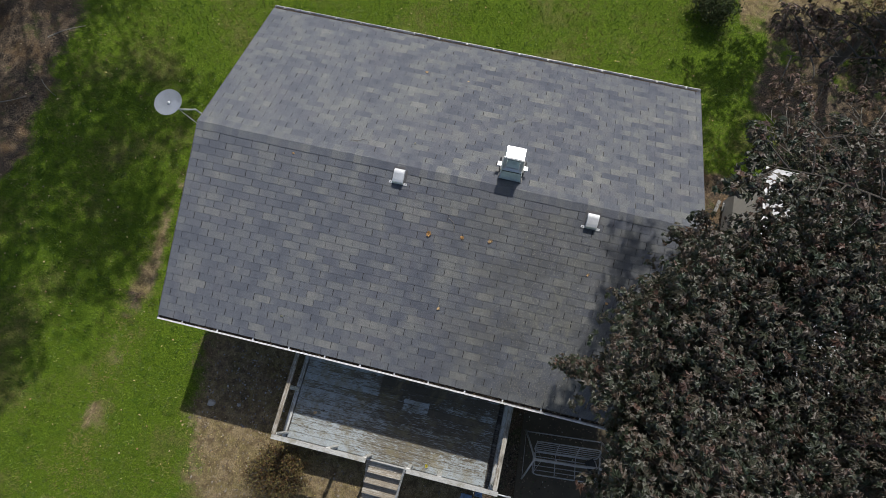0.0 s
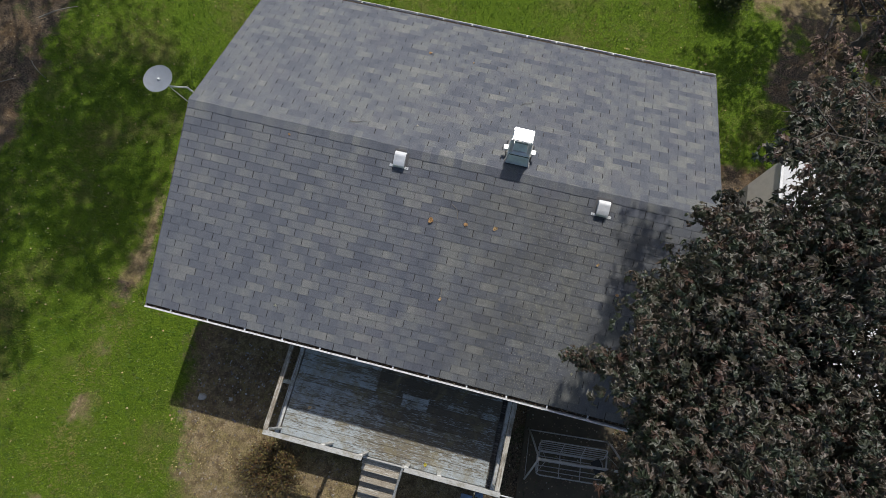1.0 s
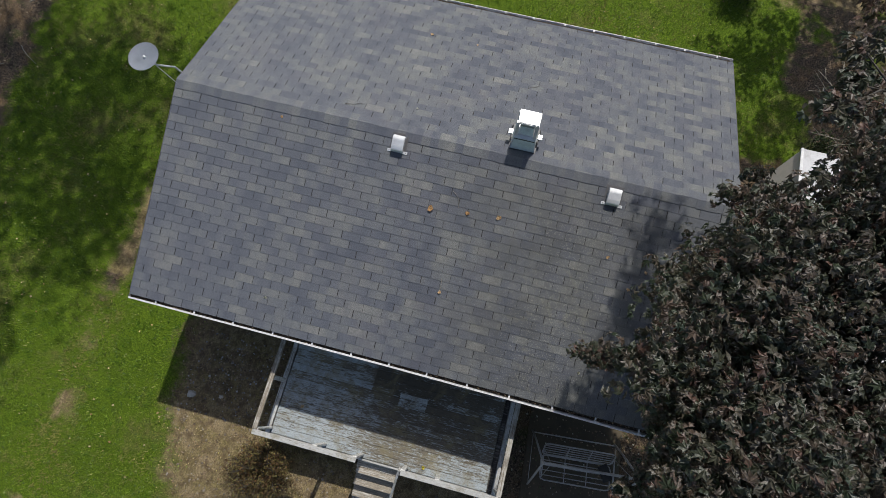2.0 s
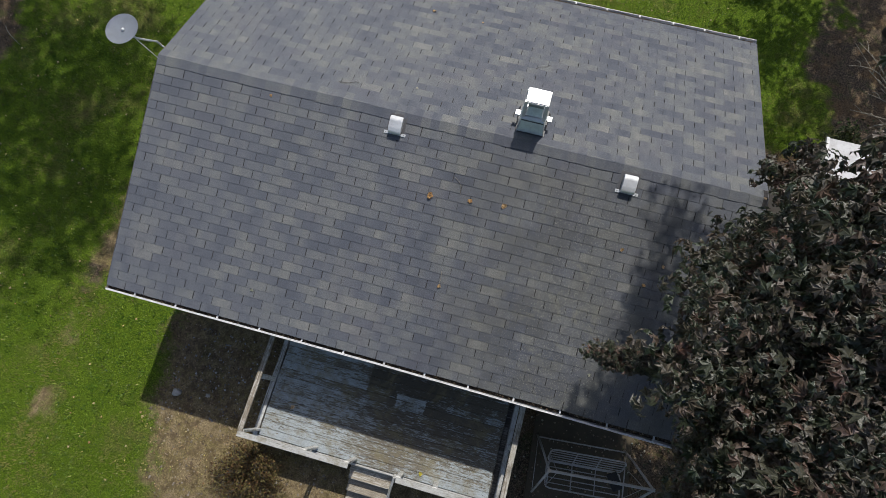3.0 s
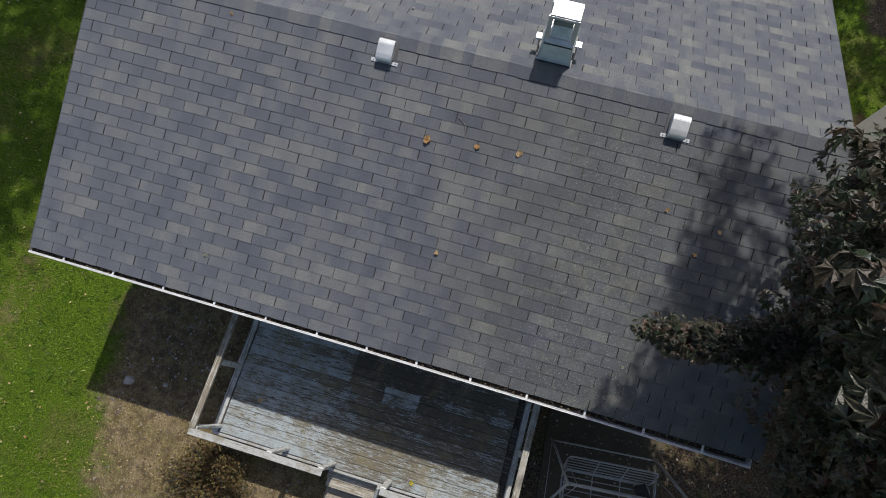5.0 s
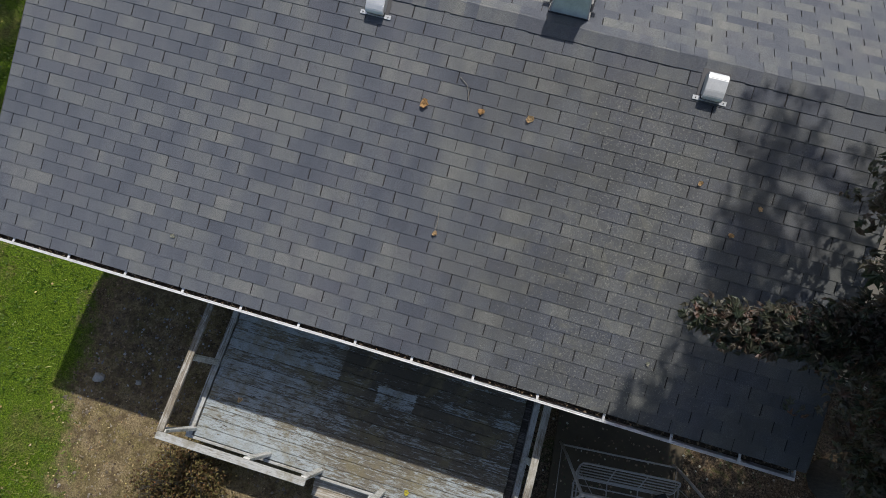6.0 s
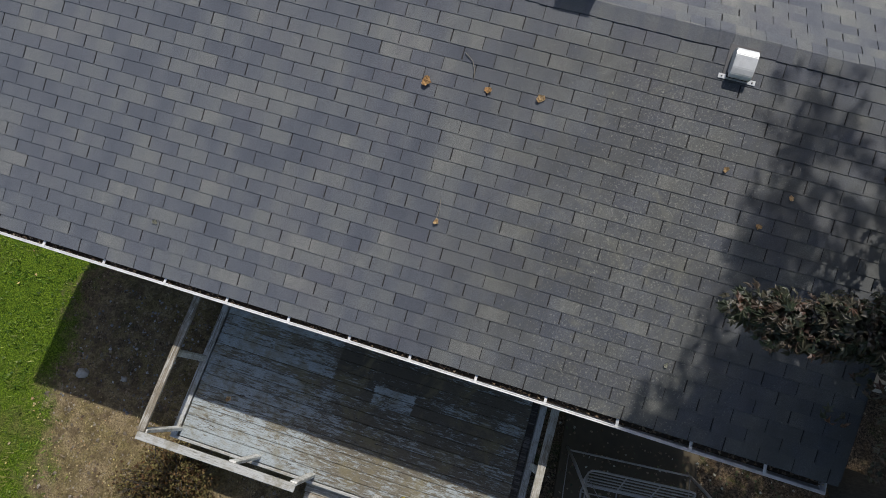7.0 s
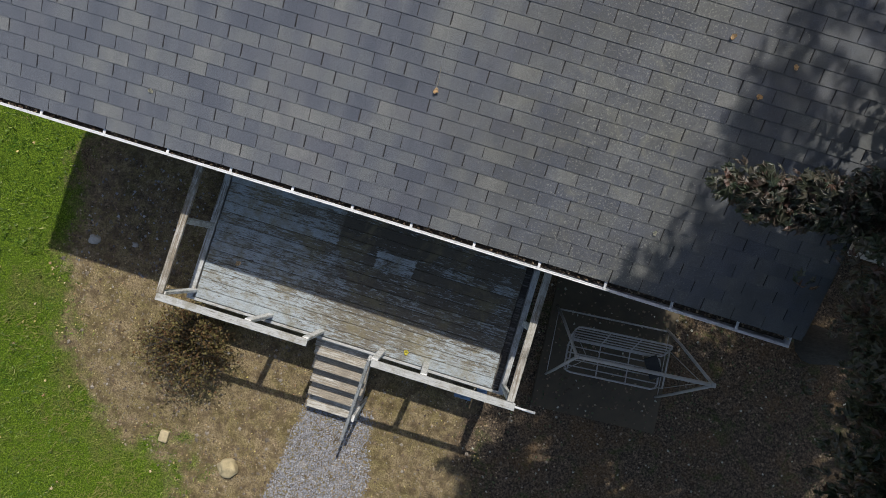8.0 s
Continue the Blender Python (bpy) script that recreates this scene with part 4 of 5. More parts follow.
GAPS = ((10.35, -3.8, 0.4), (11.05, -4.7, 0.22), (10.1, -4.75, 0.18), (9.2, -6.4, 0.4), (8.1, -6.3, 0.45), (10.4, -6.6, 0.4), (11.6, -6.0, 0.4), (9.0, -7.6, 0.4))


def shaded(p):
    """False in the gaps of the crown that let the sun down to the ground."""
    s = p[2] / 1.63
    return all(math.hypot(p[0] - x - 0.135 * s, p[1] - y - s) > r for x, y, r in GAPS)


def crown_edge(y, z):
    """How far the crown reaches towards the house at a given height: it bulges out over the roof's end and draws back behind it."""
    x = 8.05 - 0.4 * (z - 6.2) if z > 6.2 else 8.05 + 0.55 * (6.2 - z)
    if z > 9.0:
        x += 0.8 * (z - 9.0)
    x += 0.12 * max(0.0, -4.6 - y)
    behind = 8.35 + 1.0 * min(y + 1.5, 2.5) + 0.2 * max(0.0, y - 1.0)
    return max(x, behind) + 0.12 * math.sin(3.1 * y + 1.7 * z) + 0.1 * math.sin(5.3 * z - 2.2 * y)


def crown_shell(count, depth, y0, y1, z0, z1, gap, scale):
    """Twig ends within a depth behind the crown's edge, thinned by open gaps."""
    out = []
    while len(out) < count:
        y, z = rng.uniform(y0, y1), rng.uniform(z0, z1)
        x = crown_edge(y, z) + 0.33 + depth * rng.random() ** 1.4
        if y > -2.4 and z > 7.0:
            x += 0.3 * (z - 7.0) * min(1.0, y + 2.4)
        if z > 9.3 + 0.55 * max(0.0, x - 9.4) or noise.noise(Vector((x, y, z)) * scale) < gap:
            continue
        if math.hypot(x - 11.6, y + 3.4) < 5.6:
            out.append(np.array((x, y, z)))
    return out


def between_boughs(p):
    """The open cleft between the crown's low side and the high boughs towards the shed."""
    u = p[2] - 7.0
    return p[2] < 8.95 and math.hypot(p[0] - 9.15 + 0.5 * u, p[1] + 0.5 + 0.53 * u) < 0.55


rng = np.random.default_rng(21)
clumps = crown_shell(900, 1.1, -5.6, -1.9, 5.2, 9.6, -0.2, 1.5)
clumps += crown_shell(520, 3.4, -7.0, -1.9, 4.0, 10.6, -0.15, 1.1)
clumps += crown_shell(300, 1.3, -5.4, -2.0, 3.4, 5.6, -0.15, 1.3)
clumps += crown_shell(190, 1.3, -2.1, 1.2, 4.6, 7.0, 0.02, 1.7)
clumps += crown_shell(90, 1.4, -2.3, -0.4, 7.0, 9.3, 0.04, 1.5)
clumps += crown_shell(260, 1.8, -0.6, 3.0, 5.2, 8.4, 0.03, 1.6)
clumps += crown_points(240, (10.4, -4.2, 6.4), (1.4, 2.6, 1.3), lambda p: p[0] > crown_edge(p[1], p[2]) + 0.4, 0.1)
clumps += crown_points(230, (9.5, -2.9, 8.1), (1.3, 1.5, 1.0), lambda p: p[0] > crown_edge(p[1], p[2]) + 0.5, 0.1)
clumps += crown_points(260, (11.6, 0.7, 8.8), (1.6, 1.7, 1.5), lambda p: p[0] > crown_edge(p[1], p[2]) + 0.35 and p[0] > 10.2, 0.1)
clumps = np.array([p for p in clumps if shaded(p) and not between_boughs(p)])
clumps = clumps[[np.sum(np.sum((clumps - p) ** 2, axis=1) < 0.6**2) > 11 for p in clumps]]
low = []
for u in np.linspace(0, 1, 60):
    for side in (-1, 0, 1):
        along = 7.16 + 2.3 * u
        low.append(np.array((along + 0.12 * abs(side), -3.14 + 0.45 * u + side * (0.02 + 0.3 * u) * rng.uniform(0.5, 1.2), 6.12 + 0.33 * u - 0.06 * abs(side) + rng.normal() * 0.04)))


def high_boughs(count):
    """Boughs reaching out high over the eave, above the roof's end."""
    out = []
    while len(out) < count:
        x, y, z = p = rng.uniform((7.9, 0.2, 9.7), (12.0, 3.9, 11.3))
        s = (z - 3.75) / 1.63
        rx, ry = x - 0.135 * s, y - s
        edge = 8.12 + 0.12 * math.sin(4 * ry) + (0.75 * (ry + 2.4) if ry < -2.4 else 0.0)
        if -3.75 < ry < -0.6 and edge < rx < 8.95 and y > 0.0 + 0.85 * (10.0 - z):
            out.append(p)
    return out


high = [p for p in high_boughs(130) if shaded(p)]
maple = tree((11.6, -3.4, 0), 7.0, clumps, 92000, 0.062, 0.19, MAPLE, "tall broad maple with dense dark copper foliage over the roof", 0.24, 40)
foliage(maple, low, 5600, 0.046, 0.055, MAPLE)
high += [np.array((14.4, 0.6, 8.6)) + (c - np.array((14.4, 0.6, 8.6))) * rng.uniform(0.45, 0.95) for c in high[:60]]
high = [p for p in high if p[2] > 9.55 or p[0] > 9.9]
foliage(maple, high, 6800, 0.056, 0.16, MAPLE, 5, False)


def top_bough(stem, reach, count, leaves, material, spread, size):
    """A long bough near the crown's top, with side twigs that carry flat sprays of leaves."""
    bm = bmesh.new()
    tube(bm, stem, [0.02 - 0.016 * k / (len(stem) - 1) for k in range(len(stem))], 7)
    ends = []
    for k in range(count):
        u = (k + 0.5) / count * (len(stem) - 1)
        i = min(int(u), len(stem) - 2)
        a = Vector(stem[i]).lerp(Vector(stem[i + 1]), u - i)
        way = (Vector(stem[i + 1]) - Vector(stem[i])).normalized()
        out = Vector((-way.y, way.x, 0)) * (1 if k % 2 else -1)
        b = a + (out * rng.uniform(0.3, 1.0) + way * rng.uniform(0.2, 0.7)) * reach + Vector((0, 0, rng.uniform(-0.1, 0.12)))
        twig = limb(bm, a, b, 0.009, 0.003, 0.04, 4)
        ends += [np.array(p) for p in twig[2:]]
    part("limb", bm, BARK, maple)
    foliage(maple, ends, leaves, size, spread, material, 5, False)


top_bough([(10.6, -2.6, 8.4), (9.9, -1.9, 9.0), (9.2, -1.55, 9.3), (8.5, -1.5, 9.42), (7.85, -1.55, 9.5)], 0.42, 26, 1500, MAPLE, 0.07, 0.06)
top_bough([(9.9, -1.9, 9.0), (9.5, -1.2, 9.2), (8.9, -0.95, 9.35), (8.3, -1.2, 9.4)], 0.3, 12, 420, MAPLE, 0.07, 0.056)
top_bough([(14.4, 0.6, 8.6), (12.0, 0.5, 9.0), (10.2, 0.2, 9.15), (9.2, 0.0, 9.2), (8.25, -0.15, 9.15)], 0.62, 44, 1700, RUSSET, 0.07, 0.05)
top_bough([(12.0, 0.5, 9.0), (10.4, 0.7, 9.0), (9.4, 0.6, 8.95), (8.5, 0.4, 8.9)], 0.45, 26, 1300, RUSSET, 0.09, 0.05)
top_bough([(10.4, -2.2, 5.8), (9.8, -1.7, 6.1), (9.2, -1.4, 6.15), (8.75, -1.2, 6.2)], 0.26, 18, 950, MAPLE, 0.06, 0.05)
top_bough([(9.4, -2.6, 7.5), (8.8, -2.0, 7.7), (8.35, -1.65, 7.75), (8.02, -1.5, 7.8)], 0.28, 14, 800, MAPLE, 0.07, 0.056)
# dead, leafless branches in the shade of the crown
for fork, tips in (
    ((9.95, 0.78, 6.0), ((9.46, 1.03, 6.0), (9.5, 1.3, 6.1), (9.75, 1.42, 6.2), (9.98, 1.5, 6.15), (10.2, 1.4, 6.2), (9.6, 0.9, 6.15))),
    ((10.0, 0.3, 6.1), ((9.4, 0.28, 6.2), (9.55, 0.5, 6.25), (9.62, 0.1, 6.2), (9.8, 0.62, 6.3))),
    ((10.5, 0.6, 6.8), ((10.2, 1.1, 6.95), (10.4, 1.2, 7.0), (10.05, 0.8, 6.9), (10.7, 1.15, 7.0))),
):
    bm = bmesh.new()
    tube(bm, [(11.62, -3.3, 4.6), (11.3, -1.2, 5.6), (10.8, 0.0, 6.0), fork], [0.016, 0.012, 0.01, 0.008], 7)
    for tip in tips:
        stem = limb(bm, fork, tip, 0.007, 0.0035, 0.04, 5)
        for k in (2, 3, 4):
            limb(bm, stem[k], stem[k] + Vector(rng.normal(size=3)) * 0.1 + (Vector(tip) - Vector(fork)) * 0.25, 0.004, 0.002, 0.01, 3)
    part("bare_branch", bm, TWIG, maple, "leafless pale dead branch")
far_side = crown_points(420, (12.6, -2.6, 7.8), (3.4, 4.6, 2.9), lambda p: p[0] > 11.2, 0.3)
foliage(maple, far_side, 9000, 0.1, 0.28, MAPLE, 5, False)
part("limb", (lambda b2: (limb(b2, (11.65, -3.35, 5.0), (14.4, 0.6, 8.6), 0.07, 0.05, -0.9), b2)[1])(bmesh.new()), BARK, maple)
for c in high[:5]:
    part("limb", (lambda b2: (limb(b2, (14.4, 0.6, 8.6), Vector(c), 0.06, 0.012), b2)[1])(bmesh.new()), BARK, maple)
part("limb", tube(bmesh.new(), [(11.6, -3.4, 4.4), (10.8, -3.0, 5.6), (9.6, -2.66, 6.4), (8.5, -2.88, 6.25), (7.25, -3.12, 6.06)], [0.09, 0.06, 0.03, 0.016, 0.005], 8), BARK, maple)


def gappy(p):
    """Crowns with open gaps between their boughs."""
    return noise.noise(Vector(p) * 0.95) > -0.15


for centre, radii, base, leaves, label in (
    ((-4.2, 9.8, 14.0), (3.6, 2.7, 2.0), (-10.4, 13.8, 0), 9000, "tall leafy tree beyond the lawn"),
    ((-6.6, 14.2, 13.6), (2.6, 2.2, 1.8), (-10.0, 15.4, 0), 7000, "tall leafy tree standing behind the lawn"),
    ((-2.7, 6.6, 13.8), (1.7, 2.0, 1.5), (-10.8, 12.2, 0), 3800, "slender tree whose crown leans over the lawn"),
    ((-8.8, 8.4, 13.6), (3.0, 3.6, 2.4), (-9.2, 8.8, 0), 9000, "tall leafy tree at the edge of the lawn"),
    ((-6.6, 5.6, 13.6), (2.8, 2.8, 2.0), (-9.0, 7.0, 0), 8000, "tall leafy tree along the boundary of the lawn"),
    ((-5.2, 2.9, 13.8), (2.4, 2.4, 1.7), (-9.8, 3.6, 0), 8000, "tall spreading tree along the boundary of the lawn"),
):
    tree(base, 14.5, crown_points(260, centre, radii, gappy, 0.1), leaves * 5 // 4, 0.085, 0.42, GREENLEAF, label, 0.2, 6, 3)
c4 = crown_points(130, (12.3, 9.6, 7.5), (1.8, 1.9, 2.0)) + crown_points(190, (14.6, 11.4, 7.8), (2.4, 2.3, 2.0))
tree((13.85, 7.3, 0), 8.5, c4, 6500, 0.12, 0.35, SHRUBLEAF, "tall tree with a dark trunk and russet leaves behind the shed", 0.15, 6)


def shrub(name, base, radius, height, leaves, material, label, size=0.035, stems=14, category="shrub", flat=1.0):
    s = tagged(empty(name, base), label, category)
    b = Vector(base)
    bm = bmesh.new()
    tips = []
    for k in range(stems):
        a = rng.uniform(0, 2 * np.pi)
        r = radius * math.sqrt(rng.uniform(0.05, 1))
        tip = b + Vector((math.cos(a) * r, math.sin(a) * r, height * (1.0 - 0.5 * (r / radius) ** 2) * rng.uniform(0.7, 1.05)))
        limb(bm, b + Vector((rng.normal() * 0.05, rng.normal() * 0.05, -0.05)), tip, 0.012, 0.004, 0.1, 4)
        tips.append(np.array(tip))
    part("stem", bm, TWIG if leaves < 500 else BARK, s)
    if leaves:
        tips = np.array(tips)
        root = np.array(b)
        u = rng.uniform(0.45, 1.05, leaves)[:, None]
        pts = root + (tips[rng.integers(0, len(tips), leaves)] - root) * u + rng.normal(size=(leaves, 3)) * radius * 0.14
        nor = rng.normal(size=(leaves, 3)) + np.array([0, 0, 0.8])
        nor /= np.linalg.norm(nor, axis=1)[:, None]
        v, f = leaf_mesh(pts, nor, size, 3)
        from_arrays("foliage", v, f, material, s)
    return s


shrub("shrub", (2.45, -6.15, 0), 0.72, 1.0, 6000, SHRUBLEAF, "russet-brown leafy shrub in front of the deck", 0.029, 120)
shrub("shrub", (10.5, 8.3, 0), 0.7, 1.2, 5000, GREENLEAF, "rounded dark green shrub on the back lawn", 0.04, 40)


for bx, by, br, bh, mat, lab in (
    (14.9, 7.6, 0.6, 0.4, GREENLEAF, "low green undergrowth beside a tree trunk"),
    (14.9, 8.7, 0.9, 1.0, SHRUBLEAF, "russet undergrowth beyond the lawn"),
    (12.9, 3.7, 0.6, 0.8, GREENLEAF, "low green bush beside the shed"),
    (-9.6, 3.6, 0.8, 0.8, SHRUBLEAF, "low russet undergrowth at the lawn edge"),
    (-9.4, 0.9, 0.7, 0.6, GREENLEAF, "low green undergrowth at the lawn edge"),
):
    shrub("shrub", (bx, by, 0), br, bh, 1300, mat, lab, 0.045, 22)


# ---------------------------------------------------------------- shed
def shed():
    s = tagged(empty("shed", (12.9, 0.6, 0)), "long low shed with sloping tan sides and a flat white roof", "shed")
    tan = paint_material("tan_sheet", (0.48, 0.44, 0.38), 0.6, 0.2)
    y0, y1, x0, x1, h = -1.9, 3.0, 11.77, 14.0, 1.5
    bm = bmesh.new()
    rings = [[bm.verts.new(p) for p in ((x0 + 0.06, y, h), (x0, y, h), (x0 - 0.27, y - skew, 0.6), (x0 - 0.27, y - skew, -0.1), (x0 + 0.06, y, -0.1))] for y, skew in ((y0, 0.0), (y1, 0.3))]
    for k in range(5):
        bm.faces.new((rings[0][k], rings[0][(k + 1) % 5], rings[1][(k + 1) % 5], rings[1][k]))
    for r in rings:
        bm.faces.new(r)
    bmesh.ops.recalc_face_normals(bm, faces=bm.faces[:])
    part("side_panel", bm, tan, s, "steeply sloping tan side")
    part("wall", boxed((x0 + 0.06, y1 - 0.06, -0.1), (x1, y1, h), 0.004), tan, s)
    part("wall", boxed((x0 + 0.06, y0, -0.1), (x1, y0 + 0.06, h), 0.004), tan, s)
    part("wall", boxed((x1 - 0.06, y0 + 0.06, -0.1), (x1, y1 - 0.06, h), 0.004), tan, s)
    part("roof", boxed((x0 - 0.02, y0 - 0.04, h), (x1 + 0.04, y1 + 0.03, h + 0.05), 0.01), paint_material("white_roof_sheet", (0.5, 0.5, 0.51), 0.6, 0.5, 3.0), s)
    part("roof_trim", boxed((x0 - 0.03, y0 - 0.04, h + 0.05), (x0 + 0.03, y1 + 0.03, h + 0.075), 0.006), WHITE_METAL, s)
    return s


shed()


def plank(a, b, label):
    p = mesh_object("plank", beam(bmesh.new(), a, b, 0.08, 0.03), RAIL_WOOD_Y)
    tagged(p, label, "plank", "planks by the shed")


plank((11.3, 2.35, 0.03), (11.34, 2.62, 0.16), "white painted plank leaning beside the shed")
plank((11.5, 2.4, 0.03), (11.47, 2.6, 0.12), "short white painted plank lying beside the shed")


# ---------------------------------------------------------------- stones and leaves on the ground
def pebbles(name, pts, sizes, material, label, category):
    """Small angular stones, one joined mesh."""
    n = len(pts)
    base = np.array([(1, 0, 0), (-1, 0, 0), (0, 1, 0), (0, -1, 0), (0, 0, 1), (0, 0, -1)], float)
    tri = np.array([(4, 0, 2), (4, 2, 1), (4, 1, 3), (4, 3, 0), (5, 2, 0), (5, 1, 2), (5, 3, 1), (5, 0, 3)])
    a = rng.uniform(0, 6.28, n)
    v = base[None] * rng.uniform(0.6, 1.3, (n, 6, 1))
    v = v * np.stack([sizes, sizes * rng.uniform(0.6, 1, n), sizes * rng.uniform(0.4, 0.7, n)], -1)[:, None]
    x = v[..., 0] * np.cos(a)[:, None] - v[..., 1] * np.sin(a)[:, None]
    y = v[..., 0] * np.sin(a)[:, None] + v[..., 1] * np.cos(a)[:, None]
    v = np.stack([x, y, v[..., 2]], -1) + np.c_[pts, [ground_z(x, y) + 0.004 for x, y in pts]][:, None]
    f = (np.arange(n) * 6)[:, None, None] + tri[None]
    tagged(from_arrays(name, v.reshape(-1, 3), f.reshape(-1, 3), material), label, category, kind="stuff")


def on_path(x, y):
    """The gravel strip from the stairs outwards."""
    left = 4.32 + 0.13 * (y + 6.5) + 0.06 * fnoise(x, y, 2.2)
    right = 5.36 - 0.2 * (y + 6.5) + 0.07 * fnoise(x, y, 2.6)
    left = min(left, 4.3)
    inside = min(x - left, right - x, -6.42 - y)
    return max(0.0, min(1.0, inside / 0.12 + 0.35))


pts = scatter(56000, 3.4, 6.4, -10.5, -6.4, on_path)
pebbles("gravel", pts, rng.uniform(0.007, 0.019, len(pts)), GRAVEL, "loose grey crushed-stone gravel below the stairs", "gravel")
pts = scatter(22000, -0.6, 11.0, -10.5, -3.3, lambda x, y: 0.0 if lawn_at(x, y) > 0.5 or y > -3.4 else 0.75 - 0.6 * litter_at(x, y))
pale = scatter(420, 0.2, 2.7, -5.5, -3.7, lambda x, y: 0.6)
pebbles("pebbles", pale, rng.uniform(0.008, 0.03, len(pale)), GRAVEL, "pale stones on shaded soil beside the deck", "pebbles")
pebbles("pebbles", pts, rng.uniform(0.004, 0.014, len(pts)) * (1 + 2.6 * rng.random(len(pts)) ** 9), PEBBLE, "small stones strewn on bare soil", "pebbles")


def ground_leaves(name, pts, size, material, label, lobes=5):
    n = len(pts)
    nor = rng.normal(size=(n, 3)) * 0.3 + np.array([0, 0, 1.0])
    nor /= np.linalg.norm(nor, axis=1)[:, None]
    z = np.array([(0.04 if 7.4 < x < 9.5 and -5.7 < y < -3.6 else ground_z(x, y)) + 0.035 * lawn_at(x, y) + 0.014 for x, y in pts])
    v, f = leaf_mesh(np.c_[pts, z], nor, size, lobes, None, 0.3)
    tagged(from_arrays(name, v, f, material), label, "leaves", kind="stuff")


pts = scatter(900, -9, 11, -9.5, 9, lambda x, y: 0.0 if under_house(x, y) or lawn_at(x, y) < 0.5 else 0.8)
ground_leaves("fallen_leaves", pts, 0.036, DRYLEAF, "yellow and tan leaves scattered on the lawn")
pts = scatter(17000, -8, 12, -9.8, 9, lambda x, y: 0.0 if under_house(x, y) or lawn_at(x, y) < 0.6 else max(0.0, 0.55 + 1.2 * fnoise(x, y, 1.4)))
ground_leaves("clover", pts, 0.028, CLOVER, "pale green broad-leaved weeds among the lawn grass", 3)
pts = scatter(16000, -0.4, 13.0, -10.5, 5, lambda x, y: 0.0 if under_house(x, y) or lawn_at(x, y) > 0.5 or on_path(x, y) > 0.3 else 0.2 if y > -1 else 0.25 + 0.7 * litter_at(x, y) ** 2)
ground_leaves("leaf_litter", pts, 0.032, DEADLEAF, "brown leaf litter on the soil under the tree")
pts = scatter(2600, -0.3, 7.5, -10.5, -5.2, lambda x, y: 0.0 if lawn_at(x, y) > 0.6 or on_path(x, y) > 0.3 else 0.55 + 0.8 * fnoise(x, y, 1.6))
ground_leaves("leaf_litter", pts, 0.02, DRYLEAF, "small dry leaf scraps and chaff on bare soil")
pts = scatter(1100, -0.3, 7.5, -10.5, -5.4, lambda x, y: 0.0 if lawn_at(x, y) > 0.6 or on_path(x, y) > 0.3 else 0.6)
ground_leaves("fallen_leaves", pts, 0.034, DEADLEAF, "brown and tan leaves fallen on bare soil")
pts = scatter(2600, 6.2, 13.0, -10.5, -3, lambda x, y: 0.0 if under_house(x, y) or lawn_at(x, y) > 0.5 else litter_at(x, y) * max(0.0, 0.5 + 1.3 * fnoise(x, y, 0.8)))
ground_leaves("weeds", pts, 0.03, WEED, "small green weeds among the leaf litter")
pts = scatter(320, 6.2, 13.0, -10.5, -3, lambda x, y: 0.0 if under_house(x, y) else litter_at(x, y))
ground_leaves("pale_leaves", pts, 0.03, PALELEAF, "pale curled leaves strewn under the tree")
pts = scatter(520, 0.0, 2.5, -5.5, -3.7, lambda x, y: 0.6)
ground_leaves("leaf_litter", pts, 0.04, DEADLEAF, "brown leaves lying on shaded soil beside the deck")
pts = scatter(110, 7.3, 9.7, -5.8, -3.7, lambda x, y: 0.8)
ground_leaves("leaf_litter", pts, 0.022, DEADLEAF, "brown leaf bits lying on the slab")
pts = scatter(7000, -12, -5.5, -6, 9, lambda x, y: 0.9 if lawn_at(x, y) < 0.4 else 0.03)
ground_leaves("leaf_litter", pts, 0.035, DEADLEAF, "brown leaf litter at the edge of the lawn")


def stick(a, b, r):
    """A dead stick lying on the ground."""
    bm = bmesh.new()
    limb(bm, a, b, r, r * 0.5, 0.03, 5)
    tagged(mesh_object("stick", bm, TWIG), "pale dead stick lying on leaf litter", "stick", "sticks at the lawn edge")


stick((-7.6, 3.3, 0.05), (-6.7, 3.9, 0.05), 0.02)
stick((-8.3, 1.0, 0.05), (-7.4, 1.4, 0.05), 0.018)
stick((-7.2, 2.0, 0.04), (-6.6, 1.6, 0.04), 0.012)


def boulder(x, y, r, squash, material, label, name="rock"):
    bm = bmesh.new()
    bmesh.ops.create_icosphere(bm, subdivisions=3, radius=1.0)
    for v in bm.verts:
        k = 1 + 0.45 * noise.noise(v.co * 1.3 + Vector((x, y, 0))) + 0.12 * noise.noise(v.co * 5 + Vector((y, x, 0)))
        v.co = Vector((v.co.x * r, v.co.y * r * 0.8, v.co.z * r * squash)) * k + Vector((x, y, ground_z(x, y) + r * squash * 0.35))
    tagged(mesh_object(name, bm, material, True), label, "rock")


TAN_STONE = stone_material("tan_stone", [(0, (0.46, 0.38, 0.22)), (1, (0.52, 0.43, 0.27))], 9.0)
PALE_STONE = stone_material("pale_stone", [(0, (0.38, 0.37, 0.34)), (1, (0.45, 0.43, 0.4))], 14.0)
boulder(3.45, -7.88, 0.17, 0.6, TAN_STONE, "rounded tan boulder lying on bare soil")
boulder(0.42, -5.1, 0.09, 0.6, PALE_STONE, "small pale stone on shaded soil")
boulder(1.05, -5.0, 0.05, 0.6, PALE_STONE, "small pale stone on shaded soil")
paver = mesh_object("paver", boxed((2.28, -7.81, -0.02), (2.42, -7.63, 0.045), 0.01), TAN_STONE)
tagged(paver, "small square tan paver on bare soil", "paver")


